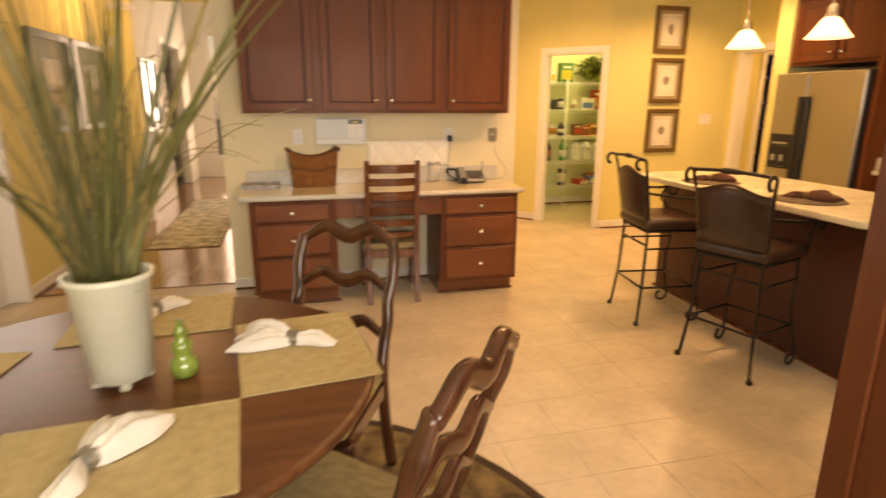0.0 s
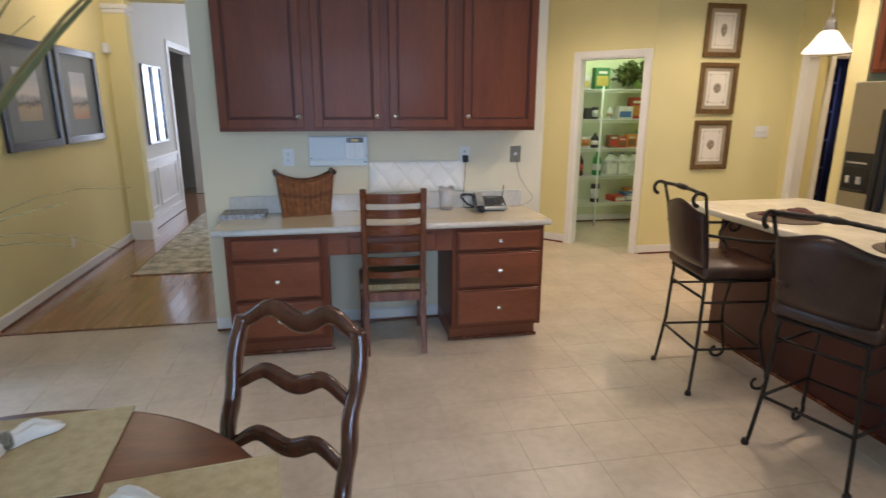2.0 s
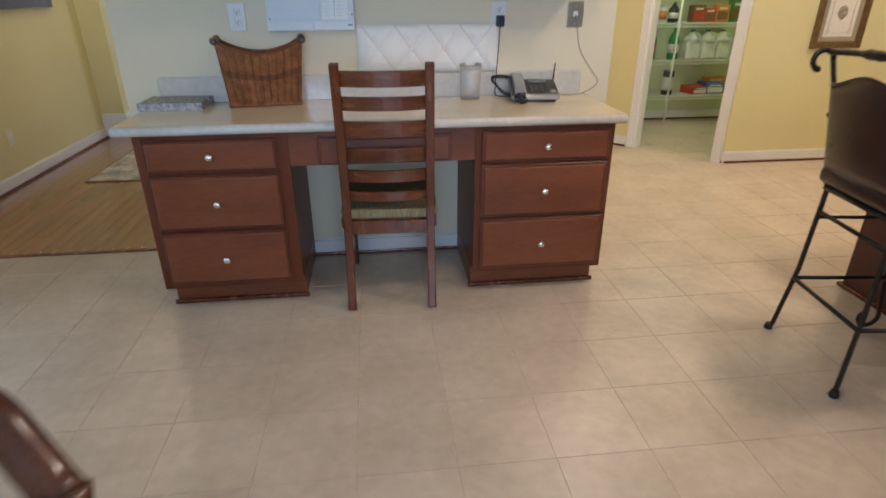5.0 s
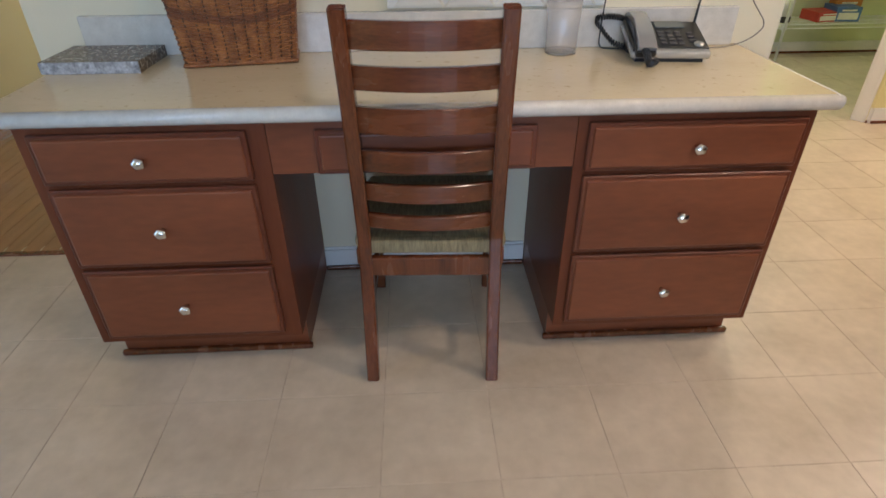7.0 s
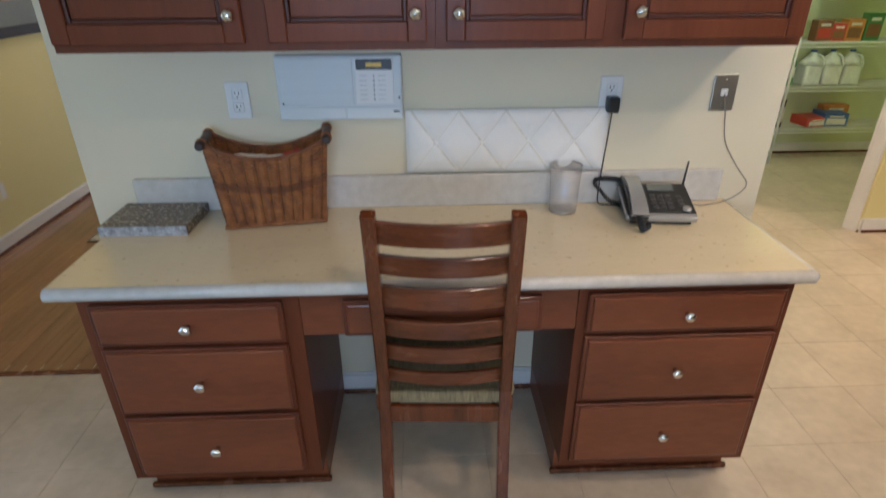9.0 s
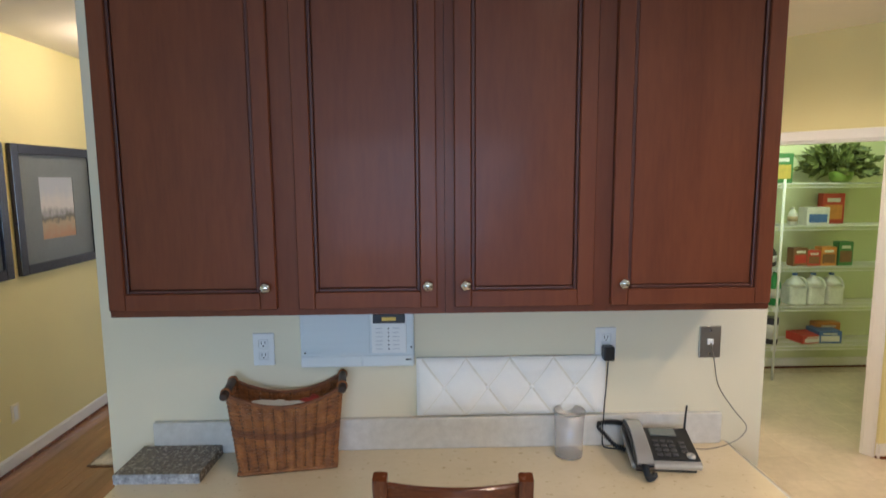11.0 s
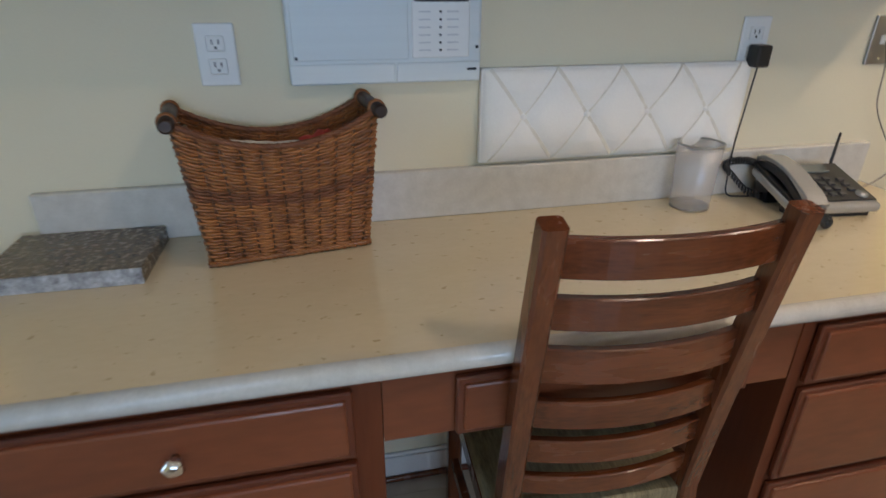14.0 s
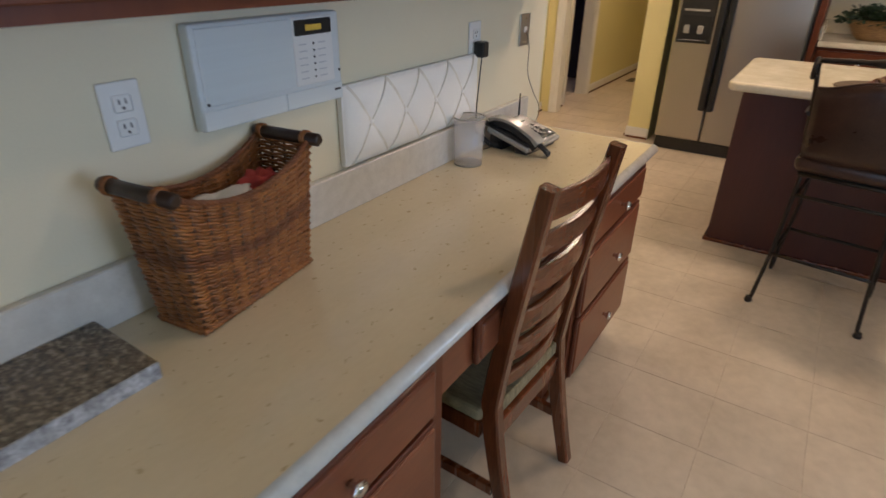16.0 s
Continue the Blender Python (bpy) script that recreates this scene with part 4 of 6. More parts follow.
def landscape(name, land):
    """A small painted landscape: pale sky, a dark tree line, warm land."""
    m = bpy.data.materials.new(name)
    m.use_nodes = True
    nt = m.node_tree
    n, l = nt.nodes, nt.links
    tc, sp, nz_, ad_, rp = n.new("ShaderNodeTexCoord"), n.new("ShaderNodeSeparateXYZ"), n.new("ShaderNodeTexNoise"), n.new("ShaderNodeMath"), n.new("ShaderNodeValToRGB")
    l.new(tc.outputs["Generated"], sp.inputs[0])
    l.new(tc.outputs["Generated"], nz_.inputs["Vector"])
    nz_.inputs["Scale"].default_value, nz_.inputs["Detail"].default_value = 7, 6
    ad_.operation, ad_.inputs[1].default_value = 'MULTIPLY_ADD', 0.36
    l.new(nz_.outputs[0], ad_.inputs[0])
    l.new(sp.outputs[2], ad_.inputs[2])
    l.new(ad_.outputs[0], rp.inputs[0])
    e = rp.color_ramp.elements
    e[0].position, e[0].color = 0.2, (*land, 1)
    e[1].position, e[1].color = 1.0, (0.42, 0.45, 0.50, 1)
    for pos, col in ((0.42, (0.40, 0.30, 0.17)), (0.52, (0.10, 0.10, 0.07)), (0.60, (0.30, 0.29, 0.28)), (0.72, (0.58, 0.55, 0.52))):
        k = e.new(pos)
        k.color = (*col, 1)
    l.new(rp.outputs[0], n["Principled BSDF"].inputs["Base Color"])
    n["Principled BSDF"].inputs["Roughness"].default_value = 0.5
    return m


hallm = lambda y, z: Matrix.Translation((-1.659, y, z)) @ Matrix.Rotation(radians(90), 4, 'Z')
framed("framed_landscape", hallm(5.175, 1.605), 0.88, 0.84, 0.062, 0.034, BLUEF, GREYMAT, (0.38, 0.40), "dark blue framed landscape with a grey-green mount on the hall wall", "hall landscapes", landscape("landscape_marsh", (0.33, 0.27, 0.16)))
framed("framed_landscape", hallm(6.125, 1.605), 0.88, 0.84, 0.062, 0.034, BLUEF, GREYMAT, (0.36, 0.42), "dark blue framed landscape of a sunlit field, farther along the hall wall", "hall landscapes", landscape("landscape_field", (0.42, 0.22, 0.10)))
GOLDF = mat("antique_bronze_frame", (0.19, 0.11, 0.042), 0.38, metal=0.35, vary=0.3, scale=30, bump=0.2, bscale=90)
TAUPE = mat("taupe_mount", (0.38, 0.32, 0.22), 0.6, vary=0.06, scale=10)
PAPER = mat("ivory_print_paper", (0.80, 0.76, 0.66), 0.6, vary=0.04, scale=6)
INK = mat("sepia_ink", (0.26, 0.20, 0.12), 0.7, vary=0.4, scale=60, second=(0.50, 0.42, 0.31))
for zc, kind in ((2.255, 0), (1.703, 1), (1.140, 2)):
    t = framed("botanical_print", Matrix.Translation((4.522, 5.399, zc)), 0.415, 0.50, 0.040, 0.028, GOLDF, TAUPE, (0.245, 0.335), "small bronze framed sepia print with a taupe mount", "stacked prints", PAPER, GOLDF)
    bms = [tube([(-0.085, -0.0065, s * 0.135), (0, -0.0065, s * 0.142), (0.085, -0.0065, s * 0.135)], 0.0016, 4) for s in (-1, 1)] + [tube([(s * 0.092, -0.0065, -0.12), (s * 0.088, -0.0065, 0), (s * 0.092, -0.0065, 0.12)], 0.0016, 4) for s in (-1, 1)]
    for sx in (-1, 1):
        for sz in (-1, 1):
            bms += [tube([(sx * 0.092 + 0.012 * math.cos(a + b), -0.0065, sz * 0.135 + 0.012 * math.sin(a + b)) for a in (0, 0.7, 1.4)], 0.003, 4) for b in (0, 2.1, 4.2)]
    part("scroll_border", join(*bms), INK, t, "thin sepia scroll border", local=True)
    body = lathe([(0.0, -0.05), (0.03, -0.03), (0.044, 0.0), (0.036, 0.032), (0.018, 0.05), (0, 0.052)], sides=20)
    if kind == 0:
        for v in body.verts:
            v.co.z *= 1.25
            v.co.x *= 0.8 + v.co.z * 3
    for v in body.verts:
        v.co = Vector((v.co.x, -0.0062 + v.co.y * 0.02, v.co.z))
    part("motif", body, INK, t, "round sepia motif", local=True)
sw = thing("light_switch", 5.10, 5.40, 1.27, "white triple light switch plate on the yellow wall", "switch")
part("plate", box(5.02, 5.185, 5.392, 5.3995, 1.21, 1.33, 0.003, 2), PLASTIC, sw)
for k in range(3):
    part("toggle", box(5.05 + k * 0.046, 5.062 + k * 0.046, 5.380, 5.392, 1.262, 1.282, 0.002, 1), PLASTIC, sw)
dt = thing("wall_sensor", -1.66, 6.92, 2.1, "small white sensor box high on the hall wall", "sensor")
part("housing", box(-1.6595, -1.61, 6.86, 6.98, 2.05, 2.15, 0.008, 2), PLASTIC, dt)
part("lens", box(-1.612, -1.606, 6.885, 6.955, 2.065, 2.10, 0.003, 1), plain("milky_lens", (0.7, 0.7, 0.68), 0.3), dt)
ho = thing("hall_outlet", -1.66, 5.54, 0.34, "cream wall outlet low on the hall wall", "outlet")
part("plate", box(-1.6595, -1.653, 5.505, 5.575, 0.285, 0.40, 0.003, 2), CREAM, ho)
part("socket", box(-1.6535, -1.651, 5.523, 5.557, 0.30, 0.385, 0.002, 1), PLASTIC, ho)

# ---- hall and foyer ----
structure("pilaster_base", join(box(-1.66, -1.43, 7.0, 7.2, 0, 0.20, 0.004, 2), box(-1.66, -1.445, 7.012, 7.195, 0.20, 0.222, 0.006, 2)), WHITE, "white plinth of the hall pilaster", "trim")
structure("pilaster_capital", join(box(-1.66, -1.43, 7.0, 7.2, 2.462, 2.50, 0.006, 2), box(-1.665, -1.40, 6.97, 7.21, 2.50, 2.548, 0.010, 3)), WHITE, "white moulded capital of the hall pilaster", "trim")
structure("header_trim", box(-1.43, WX0, 7.0, 7.2, 2.60, 2.70, 0.005, 1), WALL, "painted header of the foyer opening", "trim")
wains = [box(-1.582, -1.560, 7.2, 9.0, 0.0, 0.14, 0.004, 1), box(-1.582, -1.545, 7.2, 9.0, 0.83, 0.875, 0.008, 2), box(-1.582, -1.574, 7.2, 9.0, 0.14, 0.83)]
wo = structure("wainscot", join(*wains), WHITE, "white panelled wainscot with a chair rail", "trim")
for y0, y1 in ((7.32, 7.86), (7.98, 8.86)):
    part("panel_moulding", join(box(-1.5745, -1.558, y0, y1, 0.24, 0.27, 0.004, 2), box(-1.5745, -1.558, y0, y1, 0.70, 0.73, 0.004, 2), box(-1.5745, -1.559, y0, y0 + 0.03, 0.27, 0.70, 0.004, 2), box(-1.5745, -1.559, y1 - 0.03, y1, 0.27, 0.70, 0.004, 2)), WHITE, wo)
MIRR = plain("mirror_glass", (0.82, 0.85, 0.86), 0.03, 1.0)
for yc in (7.96, 8.38):
    framed("wall_mirror", Matrix.Translation((-1.579, yc, 1.52)) @ Matrix.Rotation(radians(90), 4, 'Z'), 0.40, 0.97, 0.030, 0.03, BLUEF, MIRR, (0.02, 0.90), "tall narrow dark-framed mirror above the wainscot", "foyer mirrors", MIRR)
structure("foyer_door_casing", join(box(-1.60, -1.555, 9.0, 9.09, 0, 2.40, 0.004, 1), box(-1.60, -1.555, 9.09, 10.6, 2.31, 2.40, 0.004, 1)), WHITE, "white casing of the dining-room opening", "door frame")
DRAPE = mat("olive_striped_drape", (0.16, 0.14, 0.085), 0.85, vary=0.5, scale=4, stretch=(1, 14, 0.2), second=(0.30, 0.26, 0.15))
VAL = mat("dark_floral_valance", (0.05, 0.055, 0.03), 0.85, vary=0.7, scale=16, second=(0.20, 0.16, 0.08), mix=0.6)
cu = thing("window_drape", -2.05, 10.1, 0, "floor-length olive striped drape under a dark floral valance", "curtain")
bm = bmesh.new()
prev = None
for k in range(61):
    u = k / 60
    y = 9.45 + 1.0 * u
    x = -2.05 + 0.035 * math.sin(u * 44)
    cur = (bm.verts.new((x, y, 0.02)), bm.verts.new((x, y, 2.02)), bm.verts.new((x - 0.01, y, 2.02)), bm.verts.new((x - 0.01, y, 0.02)))
    if prev:
        for a in range(4):
            bm.faces.new((prev[a], cur[a], cur[(a + 1) % 4], prev[(a + 1) % 4])).smooth = True
    prev = cur
part("drape", bm, DRAPE, cu)
part("valance", box(-2.10, -1.99, 9.40, 10.5, 1.85, 2.38, 0.02, 2), VAL, cu, "dark floral valance")
RUNNER = mat("cream_floral_runner", (0.70, 0.67, 0.57), 0.95, vary=0.1, scale=8, bump=0.5, bscale=34, second=(0.24, 0.24, 0.19), mix=0.4)
FRINGE = mat("runner_border", (0.20, 0.13, 0.075), 0.95, vary=0.25, scale=30)
rn = thing("hall_runner", -0.86, 6.7, 0.0, "cream and grey-green floral runner rug on the oak hall floor", "rug")
part("rug_surface", box(-1.20, -0.50, 5.50, 8.6, 0.001, 0.010, 0.003, 1), RUNNER, rn)
part("border", join(box(-1.214, -0.486, 5.485, 5.4995, 0.001, 0.009, 0.002, 1), box(-1.214, -1.2005, 5.50, 8.6, 0.001, 0.009, 0.002, 1), box(-0.4995, -0.486, 5.50, 8.6, 0.001, 0.009, 0.002, 1)), FRINGE, rn)

# ---- pantry ----
WIRE = plain("white_coated_wire", (0.80, 0.82, 0.78), 0.35)
SHELVES = (1.725, 1.362, 1.005, 0.655, 0.305)
SY0, SY1 = 6.80, 7.11
for z in SHELVES:
    s = thing("pantry_shelf", 4.0, 6.95, z, "white wire pantry shelf holding groceries", "shelf", "pantry shelves")
    for ry_, rz_ in ((SY0, 0.005), (SY0, 0.035), (SY0 + 0.15, 0.008), (SY1, 0.008)):
        part("rod", tube([(2.76, ry_, z - rz_), (5.27, ry_, z - rz_)], 0.004, 6), WIRE, s)
    me = [bar([(2.80 + k * 0.0254, SY0, z - 0.035), (2.80 + k * 0.0254, SY0, z), (2.80 + k * 0.0254, SY1, z)], 0.003, 0.003, up=(1, 0, 0)) for k in range(97)]
    tagged(part("wire_grid", join(*me), WIRE, s), kind="stuff")
pp = thing("shelf_pole", 3.99, 6.79, 0, "slim white vertical pole clipped to the pantry shelves", "pole")
part("pole", tube([(3.97, 6.788, 0), (3.97, 6.788, 1.76)], 0.011, 10), WIRE, pp)
for z in SHELVES:
    part("clip", box(3.95, 3.99, 6.783, 6.803, z - 0.045, z + 0.004, 0.003, 1), WIRE, pp)


def tone(name, c, rough=0.45):
    return mat(name, c, rough, vary=0.12, scale=14)


T = {k: tone(k, c) for k, c in dict(card_red=(0.50, 0.06, 0.04), card_white=(0.72, 0.70, 0.66), card_green=(0.07, 0.23, 0.08), card_brown=(0.23, 0.11, 0.05), card_blue=(0.08, 0.17, 0.42), card_yellow=(0.60, 0.45, 0.10), tin_dark=(0.05, 0.045, 0.045), tin_tan=(0.48, 0.36, 0.22), glass_cola=(0.05, 0.012, 0.008), glass_green=(0.03, 0.30, 0.07), milk_plastic=(0.66, 0.70, 0.66), label_orange=(0.60, 0.24, 0.06)).items()}


def carton(x, z, w, h, d, m, label, band=None, y=6.86, turn=0.0):
    t = thing("food_box", x, y, z, label, "box", "pantry groceries", turn=turn)
    part("carton", box(-w / 2, w / 2, 0, d, 0, h, 0.002, 1), T[m], t, local=True)
    if band:
        part("printed_panel", box(-w * .4, w * .4, -0.0015, 0.001, h * .15, h * .62), T[band], t, local=True)
        part("printed_title", box(-w * .3, w * .3, -0.0018, 0.001, h * .72, h * .84), T["card_white"], t, local=True)


def tin(x, z, r, h, m, label, band=None, y=6.90):
    t = thing("food_can", x, y, z, label, "can", "pantry groceries")
    part("body", lathe([(r * .96, 0), (r, 0.004), (r, h - 0.004), (r * .96, h)], (x, y, z), 18), T[m], t)
    part("lid", lathe([(r * .97, h), (r * .97, h + 0.004), (r * .9, h + 0.002)], (x, y, z), 18), STEEL, t)
    if band:
        part("paper_label", lathe([(r * 1.01, h * .2), (r * 1.01, h * .75)], (x, y, z), 18), T[band], t)


def bottle(x, z, r, h, m, label, band=None, cap="card_red", y=6.90):
    t = thing("drink_bottle", x, y, z, label, "bottle", "pantry groceries")
    part("body", lathe([(r * .85, 0), (r, 0.015), (r, h * .55), (r * .9, h * .68), (r * .4, h * .86), (r * .3, h * .9), (r * .3, h * .95)], (x, y, z), 18), T[m], t)
    part("cap", lathe([(r * .34, h * .945), (r * .34, h), (0, h)], (x, y, z), 14), T[cap], t)
    if band:
        part("paper_label", lathe([(r * 1.02, h * .22), (r * 1.02, h * .5)], (x, y, z), 18), T[band], t)


def jug(x, z, label, y=6.92):
    t = thing("water_jug", x, y, z, label, "jug", "pantry groceries")
    b = box(-0.075, 0.075, -0.075, 0.075, 0, 0.17, 0.02, 3)
    part("body", moved(join(b, lathe([(0.09, 0.165), (0.062, 0.21), (0.026, 0.245), (0.022, 0.262)], sides=18)), Matrix.Translation((x, y, z))), T["milk_plastic"], t)
    part("handle", tube(curve([(x + 0.02, y, z + 0.24), (x + 0.06, y - 0.03, z + 0.23), (x + 0.078, y - 0.05, z + 0.17), (x + 0.06, y - 0.06, z + 0.12)], 5), 0.010, 8), T["milk_plastic"], t)
    part("cap", lathe([(0.022, 0.262), (0.022, 0.278), (0, 0.28)], (x, y, z), 14), T["card_blue"], t)


s1, s2, s3, s4, s5 = SHELVES
carton(3.76, s1, 0.12, 0.16, 0.10, "card_white", "pale snack bag-sized box on the top pantry shelf", "card_yellow")
carton(3.985, s1, 0.20, 0.255, 0.09, "card_green", "tall green cereal box with a yellow picture", "card_yellow", turn=4)
tin(3.74, s2, 0.036, 0.13, "card_white", "white can with a dark band on the pantry shelf", "tin_dark")
carton(3.83, s2, 0.09, 0.135, 0.10, "tin_dark", "small black carton on the pantry shelf")
tin(3.93, s2, 0.040, 0.145, "tin_dark", "dark can with a pale band on the pantry shelf", "card_white")
bottle(4.13, s2, 0.038, 0.155, "card_white", "short white bottle on the pantry shelf", "tin_tan", "card_white")
carton(4.33, s2, 0.20, 0.155, 0.12, "card_white", "white carton with grey print on the pantry shelf", "card_blue")
carton(4.56, s2, 0.20, 0.27, 0.07, "card_red", "tall red cracker box behind the white carton", "label_orange", y=7.0)
tin(3.72, s3, 0.042, 0.11, "tin_tan", "tan can on the pantry shelf", "card_white")
tin(3.825, s3, 0.058, 0.145, "card_white", "wide canister with a red and tan picture", "label_orange")
bottle(3.955, s3, 0.05, 0.185, "tin_dark", "dark jar with a white lid on the pantry shelf", "card_white", "tin_dark")
carton(4.20, s3, 0.14, 0.16, 0.08, "card_brown", "brown snack packet on the pantry shelf", "card_red", turn=6)
carton(4.32, s3, 0.11, 0.135, 0.08, "card_red", "red and brown snack packet on the pantry shelf", "card_brown", turn=-5)
carton(4.45, s3, 0.14, 0.165, 0.09, "label_orange", "orange food packet on the pantry shelf", "card_brown")
carton(4.60, s3, 0.13, 0.21, 0.08, "card_green", "green and brown food box on the pantry shelf", "card_brown")
bottle(3.76, s4, 0.055, 0.30, "glass_cola", "dark cola bottle with a red label", "card_red")
bottle(4.005, s4, 0.055, 0.30, "glass_green", "green soda bottle with a pale label", "card_white", "card_green")
for jx in (4.20, 4.365, 4.53):
    jug(jx, s4, "translucent white gallon water jug on the pantry shelf")
tin(4.005, s5, 0.055, 0.235, "tin_dark", "tall black canister with a pale band", "card_white")
carton(4.37, s5, 0.22, 0.075, 0.20, "card_red", "flat red carton on the lowest pantry shelf", "card_white", turn=8)
carton(4.52, s5, 0.20, 0.11, 0.20, "card_blue", "blue and white carton on the lowest pantry shelf", "card_white", turn=-4)
carton(4.60, s5, 0.22, 0.15, 0.10, "label_orange", "orange carton at the back of the lowest pantry shelf", "card_brown", y=7.0)
LEAFG = mat("dusty_green_leaf", (0.08, 0.12, 0.025), 0.5, vary=0.35, scale=30, second=(0.20, 0.24, 0.07))
GREENPOT = tone("green_pot_glaze", (0.24, 0.38, 0.08), 0.3)


def leaf_mass(cx, cy, cz, rx, ry, rz, n, size, seed, droop=0.2):
    """Many small folded leaves spread through a mound."""
    rnd = random.Random(seed)
    vs, fs = [], []
    for _ in range(n):
        a, e = rnd.uniform(0, 2 * math.pi), rnd.uniform(-0.15, 1.0)
        r = rnd.uniform(0.35, 1.0)
        p = Vector((cx + rx * r * math.cos(a) * math.cos(e * 1.4), cy + ry * r * math.sin(a) * math.cos(e * 1.4), cz + rz * r * math.sin(e * 1.4)))
        d = Vector((math.cos(a) + rnd.uniform(-.6, .6), math.sin(a) + rnd.uniform(-.6, .6), rnd.uniform(-droop, 0.9))).normalized()
        s = d.orthogonal().normalized()
        s = (s * math.cos(rnd.uniform(0, 6)) + d.cross(s) * math.sin(rnd.uniform(0, 6))).normalized()
        ln, wd = size * rnd.uniform(0.6, 1.3), size * rnd.uniform(0.2, 0.4)
        k = d.cross(s) * wd * 0.4
        b = len(vs)
        vs += [p, p + d * ln * .45 + s * wd + k, p + d * ln * .45, p + d * ln * .45 - s * wd + k, p + d * ln]
        fs += [(b, b + 1, b + 2), (b, b + 2, b + 3), (b + 1, b + 4, b + 2), (b + 2, b + 4, b + 3)]
    me = bpy.data.meshes.new("leaves")
    me.from_pydata([tuple(v) for v in vs], [], fs)
    bm = bmesh.new()
    bm.from_mesh(me)
    bpy.data.meshes.remove(me)
    return bm


pl = thing("pantry_plant", 4.55, 6.93, s1, "bushy green plant in a green pot on the pantry shelf", "plant")
part("pot", lathe([(0.06, 0), (0.085, 0.03), (0.095, 0.09), (0.09, 0.10), (0.08, 0.09)], (4.55, 6.93, s1), 20), GREENPOT, pl)
tagged(part("foliage", leaf_mass(4.50, 6.92, s1 + 0.11, 0.31, 0.14, 0.22, 380, 0.10, 5, 0.5), LEAFG, pl), kind="stuff")

# unlit room with a bookcase beyond the back hall; its colour carries the dim bluish light
BKC = tone("bookcase_shade", (0.10, 0.11, 0.17))
bc = thing("bookcase", 6.35, 6.5, 0, "bookcase in the unlit room, dimness and blue light in its colour", "bookcase")
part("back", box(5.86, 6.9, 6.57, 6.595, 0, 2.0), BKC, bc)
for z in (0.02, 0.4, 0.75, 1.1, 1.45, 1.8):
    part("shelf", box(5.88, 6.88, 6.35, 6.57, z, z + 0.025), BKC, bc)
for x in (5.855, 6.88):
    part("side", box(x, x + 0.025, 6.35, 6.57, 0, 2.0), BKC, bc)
vt = thing("floor_vent", 7.6, 5.1, 0, "small bronze floor vent in the back hall", "vent")
part("grille", box(7.5, 7.75, 5.05, 5.15, 0.0005, 0.006, 0.001, 1), IRON, vt)


# ---- kitchen ----
isl = thing("kitchen_island", 3.47, 2.4, 0, "cherry kitchen island with a plain panelled side, shade in its colour", "island")
part("body", box(3.17, 3.76, 1.49, 3.32, 0.0, 0.889, 0.002, 1), CHERRYSHADED, isl)
part("shoe_moulding", join(box(3.152, 3.17, 1.472, 3.338, 0, 0.02, 0.005, 2), box(3.1705, 3.76, 1.472, 1.49, 0, 0.02, 0.005, 2), box(3.1705, 3.76, 3.32, 3.338, 0, 0.02, 0.005, 2)), CHAIRW, isl)
part("corner_post", box(3.160, 3.172, 1.487, 1.53, 0.02, 0.888, 0.002, 1), CHERRYD, isl)
part("outlet_plate", box(3.43, 3.55, 1.482, 1.4895, 0.60, 0.68, 0.003, 1), PLASTIC, isl, "white outlet plate")
bm = box(2.91, 3.82, 1.43, 3.37, 0.890, 0.932)
es = [e for e in bm.edges if abs(e.verts[0].co.z - e.verts[1].co.z) > 0.01]
bmesh.ops.bevel(bm, geom=es, offset=0.05, segments=5, profile=0.5, affect='EDGES')
es = [e for e in bm.edges if len(e.link_faces) == 2 and e.calc_face_angle(0) > 1.0]
bmesh.ops.bevel(bm, geom=es, offset=0.012, segments=3, profile=0.5, affect='EDGES')
part("countertop", bm, ISLTOP, isl, "cream solid-surface top with rounded corners")

MATW = mat("brown_woven_mat", (0.12, 0.085, 0.055), 0.85, vary=0.3, scale=40, bump=0.6, bscale=220)
NAPB = mat("rust_brown_napkin", (0.10, 0.035, 0.025), 0.85, vary=0.3, scale=14, bump=0.2, bscale=150)


